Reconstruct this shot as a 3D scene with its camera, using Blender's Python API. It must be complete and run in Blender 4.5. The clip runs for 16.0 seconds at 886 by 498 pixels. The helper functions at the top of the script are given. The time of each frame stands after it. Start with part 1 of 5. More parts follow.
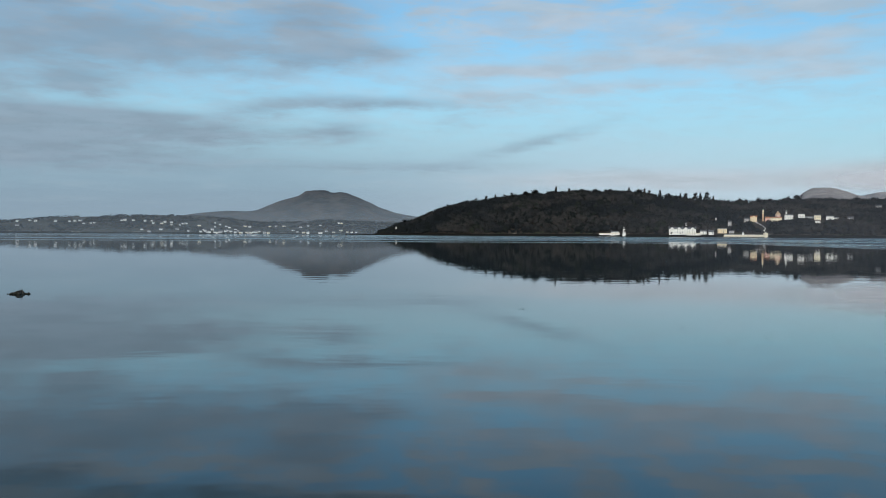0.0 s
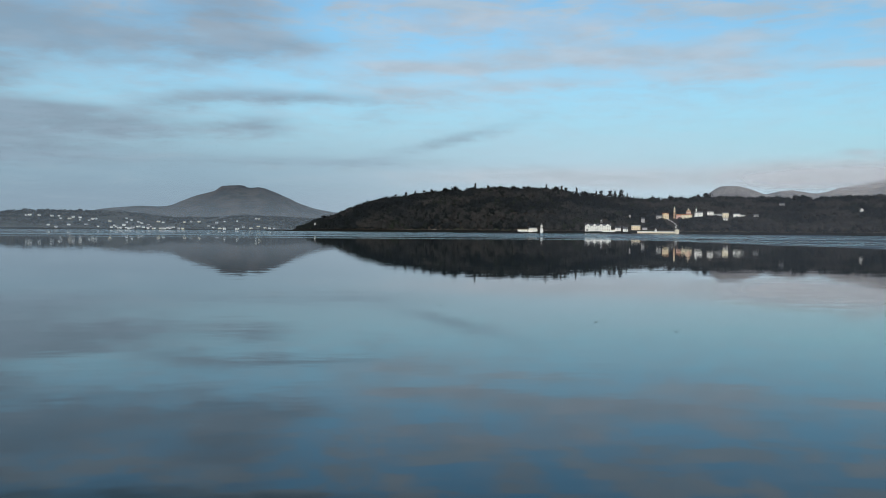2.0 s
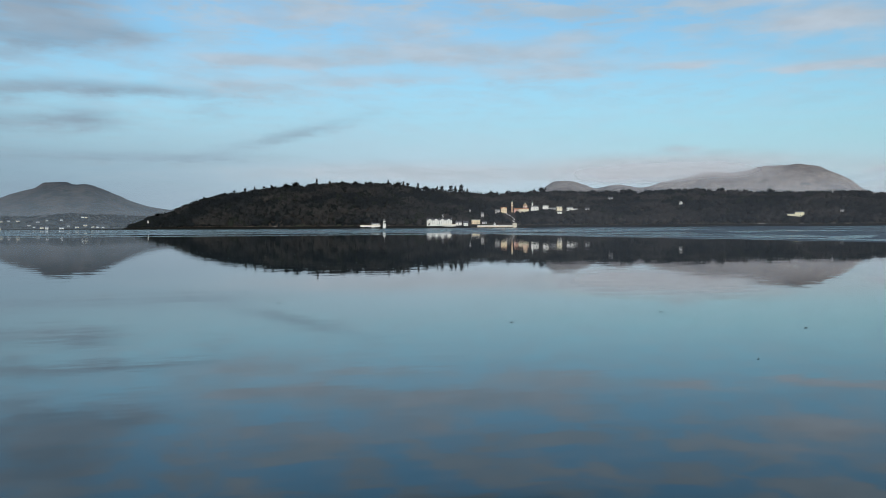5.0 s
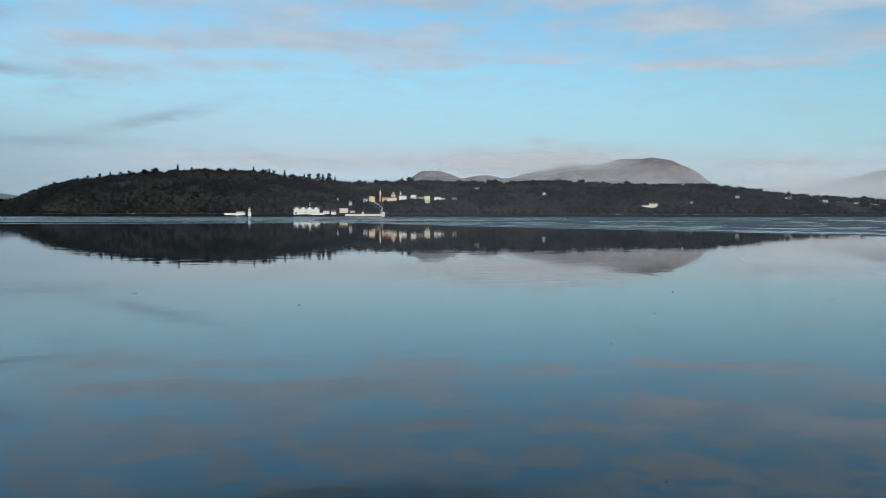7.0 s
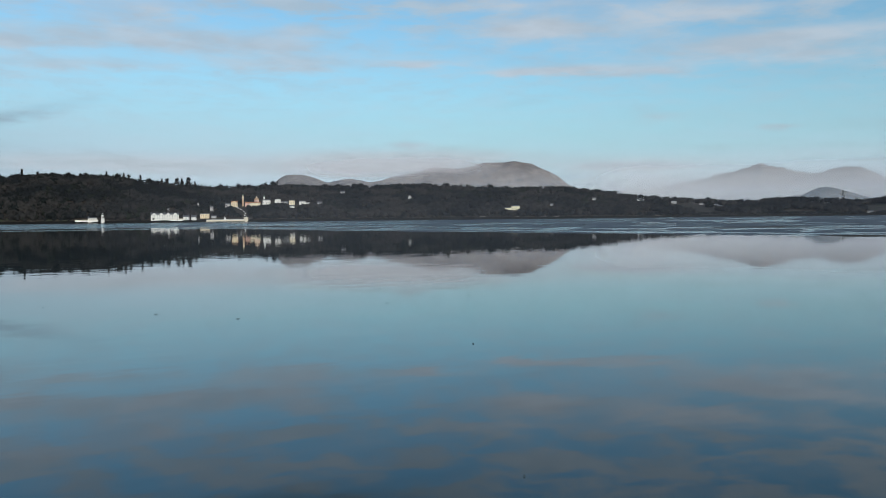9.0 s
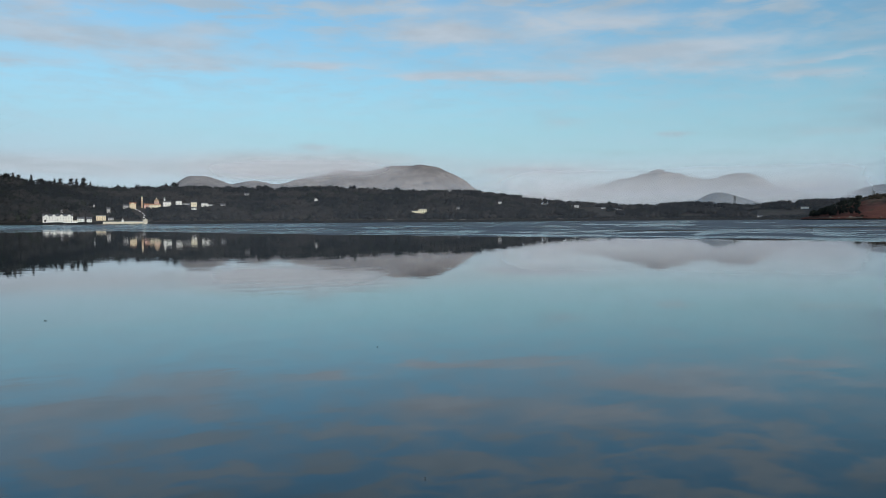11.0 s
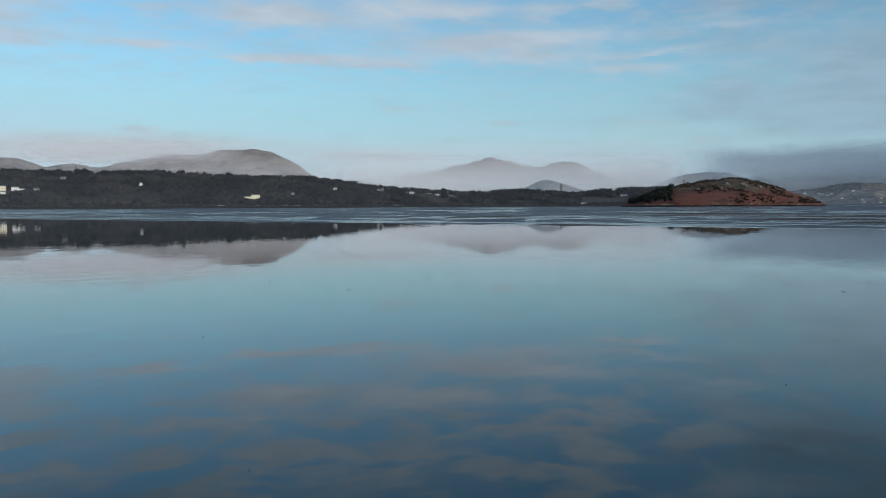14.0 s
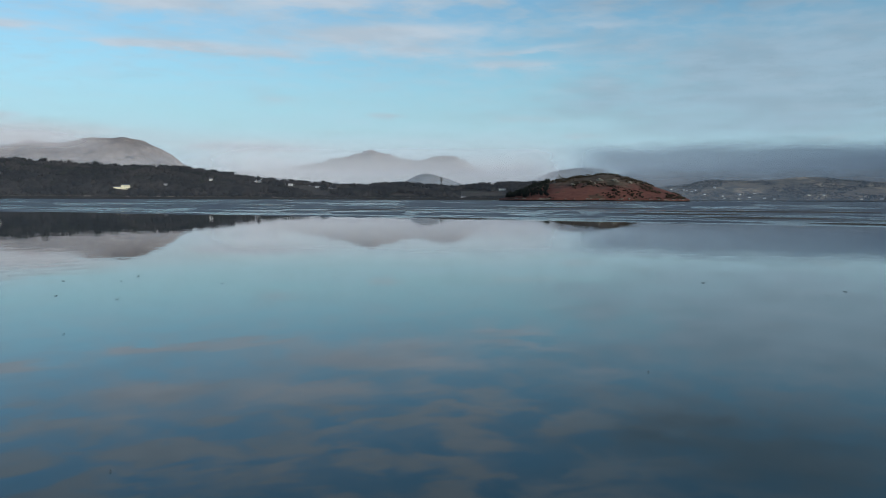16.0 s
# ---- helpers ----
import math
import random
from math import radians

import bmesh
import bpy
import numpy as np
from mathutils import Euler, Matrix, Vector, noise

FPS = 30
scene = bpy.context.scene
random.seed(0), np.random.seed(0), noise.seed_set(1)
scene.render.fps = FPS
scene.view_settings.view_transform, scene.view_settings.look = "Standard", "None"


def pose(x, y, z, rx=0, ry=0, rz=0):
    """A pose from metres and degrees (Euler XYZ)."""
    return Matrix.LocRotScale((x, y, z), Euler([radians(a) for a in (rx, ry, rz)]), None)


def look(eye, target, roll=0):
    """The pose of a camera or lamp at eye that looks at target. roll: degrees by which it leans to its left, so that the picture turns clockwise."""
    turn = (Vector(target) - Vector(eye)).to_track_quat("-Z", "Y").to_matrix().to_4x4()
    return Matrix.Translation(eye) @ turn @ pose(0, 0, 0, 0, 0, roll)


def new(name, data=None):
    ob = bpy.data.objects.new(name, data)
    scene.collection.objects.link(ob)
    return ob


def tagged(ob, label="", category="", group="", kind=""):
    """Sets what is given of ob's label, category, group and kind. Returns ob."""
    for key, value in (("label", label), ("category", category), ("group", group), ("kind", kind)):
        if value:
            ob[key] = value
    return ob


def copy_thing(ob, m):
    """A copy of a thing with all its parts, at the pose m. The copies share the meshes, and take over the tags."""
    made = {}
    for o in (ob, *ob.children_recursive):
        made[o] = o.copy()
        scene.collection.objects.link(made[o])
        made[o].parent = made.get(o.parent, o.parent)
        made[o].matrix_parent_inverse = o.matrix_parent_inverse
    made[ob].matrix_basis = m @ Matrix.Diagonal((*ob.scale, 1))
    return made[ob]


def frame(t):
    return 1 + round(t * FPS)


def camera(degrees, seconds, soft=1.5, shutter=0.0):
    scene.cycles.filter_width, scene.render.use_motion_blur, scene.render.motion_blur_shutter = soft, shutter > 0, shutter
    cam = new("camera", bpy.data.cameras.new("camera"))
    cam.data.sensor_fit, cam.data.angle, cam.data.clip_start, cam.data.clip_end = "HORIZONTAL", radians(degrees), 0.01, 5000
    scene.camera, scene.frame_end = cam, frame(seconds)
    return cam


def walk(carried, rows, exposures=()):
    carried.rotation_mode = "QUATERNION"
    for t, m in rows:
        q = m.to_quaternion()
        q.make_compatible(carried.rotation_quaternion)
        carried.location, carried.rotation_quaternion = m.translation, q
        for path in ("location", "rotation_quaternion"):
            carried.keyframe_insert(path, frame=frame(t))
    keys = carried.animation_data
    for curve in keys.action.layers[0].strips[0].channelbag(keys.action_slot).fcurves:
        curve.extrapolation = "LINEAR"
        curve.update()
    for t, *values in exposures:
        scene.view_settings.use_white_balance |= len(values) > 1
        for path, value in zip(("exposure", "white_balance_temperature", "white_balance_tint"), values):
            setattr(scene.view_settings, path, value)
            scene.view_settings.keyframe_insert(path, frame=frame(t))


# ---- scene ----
cam = camera(55.04, 16.0, soft=0.5)
EYE, ARM = 1.6, 0.35
# seconds, turn to the right, tilt up, lean to the right (degrees)
TURNS = [
    (0.0, 0.00, -0.98, -0.33), (0.5, 1.29, -0.99, -0.18), (1.0, 2.54, -1.17, -0.07), (1.5, 4.00, -1.24, -0.19),
    (2.0, 5.40, -1.20, -0.45), (2.5, 7.21, -1.01, -0.22), (3.0, 9.75, -1.07, -0.08), (3.5, 11.66, -1.00, -0.34),
    (4.0, 13.50, -1.19, -0.01), (4.2, 14.23, -1.23, 0.11), (6.3, 20.09, -2.10, 0.24), (6.5, 21.47, -2.13, 0.20),
    (7.0, 24.82, -2.25, -0.05), (7.5, 27.67, -2.25, 0.01), (8.0, 30.62, -2.19, -0.01), (8.5, 32.13, -2.20, 0.05),
    (9.0, 33.81, -2.04, 0.58), (9.5, 35.67, -1.81, 0.55), (9.7, 36.30, -1.61, 0.62), (12.0, 43.26, -2.20, 0.27),
    (12.5, 45.02, -1.96, 0.49), (13.0, 46.58, -2.22, 0.32), (13.5, 48.80, -2.71, 0.22), (14.0, 51.09, -2.88, 0.24),
    (14.5, 53.34, -3.10, 0.24), (15.0, 55.44, -3.02, 0.01), (15.5, 56.97, -3.05, -0.04), (16.0, 59.12, -3.35, -0.26),
]
walk(cam, [(t, pose(ARM * math.sin(radians(a)), ARM * (math.cos(radians(a)) - 1), EYE, 90 + p, r, -a)) for t, a, p, r in TURNS],
     [(0.0, 0.0), (4.0, -0.02), (8.0, 0.0), (9.5, -0.02), (12.5, -0.06), (14.0, -0.01), (14.5, 0.02), (16.0, 0.06)])

# ---- light ----
SUN_AZ, SUN_EL = 187.0, 14.0   # compass from straight ahead, clockwise
SKY_STRENGTH = 0.15
sun = new("sun", bpy.data.lights.new("sun", "SUN"))
sun.data.energy, sun.data.angle, sun.data.color = 2.7, radians(0.6), (1.0, 0.93, 0.84)
sun.matrix_world = look((0, 0, 50), (-50 * math.sin(radians(SUN_AZ)) / math.tan(radians(SUN_EL)), -50 * math.cos(radians(SUN_AZ)) / math.tan(radians(SUN_EL)), 0))

world = bpy.data.worlds.new("sky")
world.use_nodes = True
wt = world.node_tree
wt.nodes.clear()


class Net:
    """Short forms for building node trees."""

    def __init__(self, tree):
        self.t = tree

    def put(self, slot, value):
        if isinstance(value, bpy.types.NodeSocket):
            self.t.links.new(value, slot)
        else:
            slot.default_value = value

    def math(self, op, a, b=0.0, c=0.0, clamp=False):
        n = self.t.nodes.new("ShaderNodeMath")
        n.operation, n.use_clamp = op, clamp
        self.put(n.inputs[0], a)
        self.put(n.inputs[1], b)
        self.put(n.inputs[2], c)
        return n.outputs[0]

    def step(self, x, lo, hi, to0=0.0, to1=1.0):
        n = self.t.nodes.new("ShaderNodeMapRange")
        n.interpolation_type = "SMOOTHSTEP"
        for i, v in enumerate((x, lo, hi, to0, to1)):
            self.put(n.inputs[i], v)
        return n.outputs[0]

    def xyz(self, x, y, z):
        n = self.t.nodes.new("ShaderNodeCombineXYZ")
        for i, v in enumerate((x, y, z)):
            self.put(n.inputs[i], v)
        return n.outputs[0]

    def split(self, v):
        n = self.t.nodes.new("ShaderNodeSeparateXYZ")
        self.put(n.inputs[0], v)
        return n.outputs

    def noise(self, vec, scale, detail=4.0, rough=0.55, warp=0.0):
        n = self.t.nodes.new("ShaderNodeTexNoise")
        self.put(n.inputs["Vector"], vec)
        n.inputs["Scale"].default_value, n.inputs["Detail"].default_value = scale, detail
        n.inputs["Roughness"].default_value, n.inputs["Distortion"].default_value = rough, warp
        return n.outputs["Fac"]

    def mix(self, f, a, b):
        n = self.t.nodes.new("ShaderNodeMix")
        n.data_type = "RGBA"
        for i, v in ((0, f), (6, a), (7, b)):
            self.put(n.inputs[i], v if isinstance(v, (float, int, bpy.types.NodeSocket)) else (*v, 1.0))
        return n.outputs[2]

    def scaled(self, v, sx, sy, sz):
        n = self.t.nodes.new("ShaderNodeVectorMath")
        n.operation = "MULTIPLY"
        self.put(n.inputs[0], v)
        n.inputs[1].default_value = (sx, sy, sz)
        return n.outputs[0]

    def coords(self, which="Object"):
        return self.t.nodes.new("ShaderNodeTexCoord").outputs[which]


# clouds: bearing, height, half width, half thickness (degrees), slope, weight
GREY_HIGH = [(-23.5, 12.5, 8.8, 1.83, 0, 0.75), (-17.8, 11.7, 5.0, 0.99, 0, 0.5), (-8.5, 13.7, 3.6, 1.98, 0, 0.8), (-8.5, 11.4, 2.5, 0.50, 0, 0.6), (-5.1, 12.0, 3.2, 0.53, 0, 0.55), (-23.2, 9.2, 2.0, 0.65, 0, 0.8),
             (-12.5, 10.3, 1.9, 0.34, 0, 0.4), (-29.3, 9.8, 3.8, 1.14, 0, 0.5), (-25, 9.0, 20, 7.0, 0, 0.34)]
# pinkish bank low over the hills
BANK = [(20, 3.5, 10, 0.8, 0, 0.8), (34, 4.0, 8, 0.6, 0, 0.7), (47, 3.3, 6, 0.5, 0, 0.5), (8, 3.7, 8, 0.6, 0, 0.5)]
# dark cloud above the top of the view, seen only in the water
OVERHEAD = [(-22, 17.4, 10, 1.8, 0, 1.0), (-9, 18.2, 7, 1.2, 0, 0.8), (4, 19.0, 6, 1.0, 0, 0.7), (18, 18.6, 8, 1.0, 0, 0.6), (30, 19.4, 8, 1.4, 0, 0.8), (-27, 14.6, 4, 0.8, 0, 0.6), (80, 15.5, 12, 3.0, 0, 0.8)]
GREY_LOW = [(-24.1, 6.2, 8.0, 1.37, 0, 1), (-21.5, 7.3, 5.7, 0.38, 0, 0.7), (-14.7, 6.4, 5.0, 0.69, 0, 0.65), (-7.0, 8.7, 4.0, 0.53, 0, 0.7), (-12.9, 8.0, 2.7, 0.46, 0, 0.6), (-6.8, 6.8, 2.3, 0.72, 0, 0.75),
            (-21.9, 4.4, 13.7, 0.69, 0, 0.55), (5.9, 6.1, 4.4, 0.42, 0.23, 0.65), (-1.0, 8.7, 5.0, 0.50, 0, 0.5), (1.5, 7.6, 2.7, 0.53, 0, 0.3), (12.5, 4.4, 1.7, 0.19, 0, 0.2), (-1.7, 4.5, 7.2, 0.34, 0, 0.45),
            (-31.8, 6.7, 6.1, 2.28, 0, 0.8), (-28, 15.0, 6.0, 1.0, 0, 0.5)]
PALE = [(3.6, 13.4, 3.8, 0.57, 0, 0.7), (2.4, 10.9, 2.1, 0.30, 0, 0.8), (-0.4, 10.7, 2.9, 0.61, 0, 0.5), (6.2, 10.7, 2.9, 0.53, 0, 0.6), (3.2, 9.3, 5.0, 0.61, 0, 0.5), (8.6, 14.0, 2.9, 0.50, 0, 0.65),
        (13.9, 13.3, 3.4, 0.84, 0, 0.6), (12.7, 11.3, 5.5, 0.65, 0.03, 0.85), (13.5, 12.2, 3.8, 0.61, 0, 0.45), (11.4, 9.7, 4.4, 0.42, 0.04, 0.7), (21.8, 11.4, 4.6, 0.50, 0, 0.75), (23.6, 10.2, 4.4, 0.65, 0, 0.9),
        (24.5, 12.3, 2.1, 0.38, 0, 0.5), (0.1, 14.9, 4.2, 0.53, 0, 0.5), (5.5, 8.5, 3.8, 0.53, 0, 0.3)]
MIDDLE = [(15.4, 13.4, 3.6, 0.50, 0, 0.5), (31.8, 10.3, 3.2, 0.23, 0, 0.6), (39.3, 12.2, 2.9, 0.69, 0, 0.6), (38.6, 9.6, 4.6, 0.23, 0.02, 0.6), (39.4, 12.4, 3.2, 0.57, -0.03, 0.75), (31.6, 10.2, 2.9, 0.27, 0, 0.4),
          (43.2, 9.6, 5.3, 0.27, 0, 0.65), (48.4, 9.2, 2.1, 0.30, 0, 0.6), (46.2, 11.9, 3.2, 0.91, 0.1, 0.5), (56.9, 11.0, 5.3, 0.50, 0, 0.95), (53.3, 10.4, 4.8, 0.61, 0, 0.8), (58.7, 9.7, 4.0, 0.38, 0, 0.65),
          (65.1, 9.8, 3.6, 0.19, 0.1, 0.6), (63.5, 8.9, 3.2, 0.30, 0, 0.65), (48.8, 13.0, 6.5, 0.57, -0.02, 0.65), (40.2, 13.8, 5.0, 0.42, 0, 0.6)]
RIGHT = [(42.5, 9.7, 4.4, 0.30, -0.02, 0.5), (48.1, 9.3, 1.7, 0.23, 0, 0.5), (43.9, 11.3, 2.5, 0.84, 0, 0.4), (69.3, 11.3, 2.5, 0.23, 0, 0.4), (53.7, 12.6, 7.6, 0.53, 0, 0.55), (63.8, 8.9, 2.9, 0.30, 0, 0.5), (62.8, 1.9, 2.8, 0.5, 0, 0.9)]
MAUVE = [(31.8, 4.9, 1.6, 0.27, 0, 0.7), (55.1, 5.5, 1.6, 0.19, 0, 0.75), (49.2, 6.4, 1.6, 0.23, 0, 0.4), (65.0, 5.3, 2.5, 0.34, 0, 0.5), (68.3, 4.2, 1.7, 0.19, 0, 0.5), (46.9, 3.2, 5.0, 0.27, 0, 0.6),
         (46.2, 2.3, 3.4, 0.23, 0, 0.5), (45.6, 3.5, 3.4, 0.23, 0, 0.5), (64.6, 2.1, 2.3, 0.23, 0, 0.7)]
VEIL = [(74.3, 10.0, 8.0, 1.37, 0, 0.55), (79.5, 8.5, 5.3, 0.91, 0, 0.7), (71.9, 6.3, 10.3, 0.91, 0.03, 0.6), (81.8, 6.6, 8.4, 2.28, 0, 0.75), (84.2, 10.0, 6.1, 1.90, 0, 0.35), (69.5, 7.7, 2.3, 1.14, 0, 0.3),
        (88.7, 7.7, 6.1, 3.0, 0, 0.6), (76.2, 4.7, 8.4, 0.61, 0, 0.5)]


def cloud_group():
    """One soft lens-shaped cloud, added to those before it."""
    g = bpy.data.node_groups.new("cloud", "ShaderNodeTree")
    for name in ("bearing", "height", "a", "e", "w", "h", "slope", "weight", "before"):
        g.interface.new_socket(name, in_out="INPUT", socket_type="NodeSocketFloat")
    g.interface.new_socket("sum", in_out="OUTPUT", socket_type="NodeSocketFloat")
    n = Net(g)
    wa, we, a, e, w, h, slope, weight, before = g.nodes.new("NodeGroupInput").outputs[:9]
    da = n.math("SUBTRACT", wa, a)
    dx = n.math("DIVIDE", da, w)
    dy = n.math("DIVIDE", n.math("SUBTRACT", n.math("SUBTRACT", we, e), n.math("MULTIPLY", da, slope)), h)
    r2 = n.math("MULTIPLY_ADD", dx, dx, n.math("MULTIPLY", dy, dy))
    one = n.math("MULTIPLY", n.math("EXPONENT", n.math("MULTIPLY", r2, -0.75)), weight)
    n.put(g.nodes.new("NodeGroupOutput").inputs[0], n.math("ADD", one, before))
    return g


CLOUD = cloud_group()


def sky_world():
    n = Net(wt)
    x, y, z = n.split(n.coords("Generated"))
    az = n.math("MULTIPLY", n.math("ARCTAN2", x, y), 57.2958)
    el = n.math("MULTIPLY", n.math("ARCSINE", z), 57.2958)
    # the cloud deck seen in perspective: lumps shrink and flatten toward the horizon
    inv = n.math("DIVIDE", 1.0, n.math("ADD", n.math("MAXIMUM", z, 0.0), 0.09))
    deck = n.xyz(n.math("MULTIPLY", x, inv), n.math("MULTIPLY", y, inv), 0.0)
    puff = n.noise(deck, 2.0, 4.0, 0.52, 0.2)
    fine = n.noise(deck, 5.5, 4.0, 0.55, 0.2)
    wa = n.math("ADD", az, n.math("MULTIPLY", n.math("SUBTRACT", puff, 0.5), 3.5))
    we = n.math("ADD", el, n.math("MULTIPLY", n.math("SUBTRACT", fine, 0.5), 0.6))

    def cover(clouds, lo, hi, torn=0.9):
        total = 0.0
        for row in clouds:
            g = wt.nodes.new("ShaderNodeGroup")
            g.node_tree = CLOUD
            for i, v in enumerate((wa, we, *map(float, row), total)):
                n.put(g.inputs[i], v)
            total = g.outputs[0]
        total = n.math("MULTIPLY", total, n.math("ADD", 1.0, n.math("MULTIPLY", n.math("SUBTRACT", fine, 0.5), torn)))
        total = n.math("ADD", total, n.math("MULTIPLY", n.math("SUBTRACT", puff, 0.5), 0.6))
        return n.step(total, lo, hi)

    lump = n.step(n.noise(deck, 3.1, 4.0, 0.55, 0.2), 0.34, 0.66)

    def lit(c):
        return n.mix(lump, tuple(0.93 * k for k in c), tuple(1.07 * k for k in c))

    sky = wt.nodes.new("ShaderNodeTexSky")
    sky.sky_type, sky.sun_disc = "NISHITA", False
    sky.sun_elevation, sky.sun_rotation = radians(SUN_EL), radians(SUN_AZ)
    sky.air_density, sky.dust_density, sky.ozone_density = 1.0, 1.2, 1.6
    blue = n.scaled(sky.outputs[0], *(SKY_STRENGTH * k for k in SKY_TINT))
    # haze low over the horizon
    wavy = n.math("ADD", el, n.math("MULTIPLY", n.math("SUBTRACT", puff, 0.5), 2.4))
    wavy = n.math("ADD", wavy, n.step(az, 8.0, 42.0, 0.0, 2.2))
    col = n.mix(n.step(wavy, 2.0, 13.5, 0.95, 0.0), blue, MID_COL)
    col = n.mix(n.step(wavy, 0.8, 8.5, 0.95, 0.0), col, n.mix(n.step(az, 62.0, 82.0), n.mix(n.step(az, -14.0, 22.0), HAZE_COL, CLEAR_COL), EAST_COL))
    # broken sheet of higher cloud overhead, and thin wisps everywhere
    flat = n.xyz(n.math("MULTIPLY", az, 0.16), n.math("MULTIPLY", el, 0.78), 0.0)
    high = n.math("MULTIPLY", n.step(el, 9.5, 14.5), n.step(n.math("ADD", n.noise(flat, 1.0, 6.0, 0.56, 0.4), n.math("MULTIPLY", n.math("SUBTRACT", fine, 0.5), 0.25)), 0.42, 0.62))
    high = n.math("MULTIPLY", high, n.step(az, 82.0, 62.0, 0.2, 1.0))
    col = n.mix(n.math("MULTIPLY", high, 0.62), col, lit(HIGH_COL))
    col = n.mix(n.math("MULTIPLY", n.math("MULTIPLY", n.step(fine, 0.34, 0.70), n.step(el, 3.0, 10.0)), 0.28), col, lit(PALE_COL))
    col = n.mix(n.math("MULTIPLY", cover(GREY_LOW, 0.0, 1.15, 0.9), 0.80), col, lit(GREY_COL))
    col = n.mix(n.math("MULTIPLY", cover(GREY_HIGH, 0.0, 1.15, 0.9), 0.72), col, lit(GREY_COL))
    col = n.mix(n.math("MULTIPLY", cover(OVERHEAD, 0.0, 1.1, 1.6), 0.85), col, lit(OVER_COL))
    col = n.mix(n.math("MULTIPLY", cover(VEIL, 0.1, 1.2, 0.5), 0.75), col, lit(VEIL_COL))
    col = n.mix(n.math("MULTIPLY", cover(BANK, 0.0, 1.1), 0.75), col, lit(BANK_COL))
    col = n.mix(n.math("MULTIPLY", cover(MAUVE, 0.12, 1.0), 0.8), col, lit(MAUVE_COL))
    for bank, tint in ((PALE, PALE_COL), (MIDDLE, WARM_COL), (RIGHT, WARM_COL)):
        col = n.mix(n.math("MULTIPLY", cover(bank, 0.0, 1.1), 0.78), col, lit(tint))
    bg = wt.nodes.new("ShaderNodeBackground")
    wt.links.new(col, bg.inputs[0])
    bg.inputs[1].default_value = 1.0
    out = wt.nodes.new("ShaderNodeOutputWorld")
    wt.links.new(bg.outputs[0], out.inputs[0])


SKY_TINT = (0.69, 0.965, 1.07)
MID_COL, HAZE_COL, GREY_COL, VEIL_COL = (0.370, 0.59, 0.745), (0.235, 0.33, 0.415), (0.25, 0.325, 0.41), (0.295, 0.41, 0.515)
BANK_COL = (0.485, 0.53, 0.585)
OVER_COL, EAST_COL, WARM_COL = (0.135, 0.21, 0.28), (0.36, 0.49, 0.59), (0.485, 0.552, 0.628)
CLEAR_COL, PALE_COL, MAUVE_COL, HIGH_COL = (0.56, 0.685, 0.775), (0.465, 0.535, 0.612), (0.44, 0.50, 0.57), (0.475, 0.515, 0.54)
sky_world()
scene.world = world


# ---- materials ----
def material(name):
    m = bpy.data.materials.new(name)
    m.use_nodes = True
    n = Net(m.node_tree)
    return m, n, m.node_tree.nodes["Principled BSDF"]


def rough_stuff(name, a, b, scale, c=None, rough=0.85, bump=0.0, spec=0.3, per_object=0.0):
    """Two-scale mottled surface between colours a and b, with c in patches."""
    m, n, p = material(name)
    v = n.coords("Object")
    big, small = n.noise(v, scale, 5.0, 0.6), n.noise(v, scale * 7.3, 4.0, 0.6)
    f = n.math("ADD", n.math("MULTIPLY", big, 0.65), n.math("MULTIPLY", small, 0.35))
    col = n.mix(n.step(f, 0.36, 0.64), a, b)
    if c:
        col = n.mix(n.step(n.noise(v, scale * 0.43, 4.0, 0.6), 0.50, 0.66), col, c)
    if per_object:
        info = m.node_tree.nodes.new("ShaderNodeObjectInfo").outputs["Random"]
        hsv = m.node_tree.nodes.new("ShaderNodeHueSaturation")
        n.put(hsv.inputs["Value"], n.math("ADD", n.math("MULTIPLY", info, per_object), 1.0 - per_object / 2))
        n.put(hsv.inputs["Color"], col)
        col = hsv.outputs[0]
    n.put(p.inputs["Base Color"], col)
    p.inputs["Roughness"].default_value = rough
    p.inputs["Specular IOR Level"].default_value = spec
    if bump:
        bn = m.node_tree.nodes.new("ShaderNodeBump")
        bn.inputs["Distance"].default_value = bump
        n.put(bn.inputs["Height"], f)
        n.put(p.inputs["Normal"], bn.outputs[0])
    return m


def foliage(name, a, b):
    """Crowns: colour runs from a to b tree by tree (attribute tone), with small patches."""
    m, n, p = material(name)
    at = m.node_tree.nodes.new("ShaderNodeAttribute")
    at.attribute_name = "tone"
    f = n.math("ADD", at.outputs["Fac"], n.math("MULTIPLY", n.math("SUBTRACT", n.noise(n.coords("Object"), 0.4, 3.0), 0.5), 0.6), clamp=True)
    n.put(p.inputs["Base Color"], n.mix(f, a, b))
    out = m.node_tree.nodes.new("ShaderNodeAttribute")
    out.attribute_name = "outward"
    n.put(p.inputs["Normal"], out.outputs["Vector"])
    p.inputs["Roughness"].default_value, p.inputs["Specular IOR Level"].default_value = 0.9, 0.1
    return m


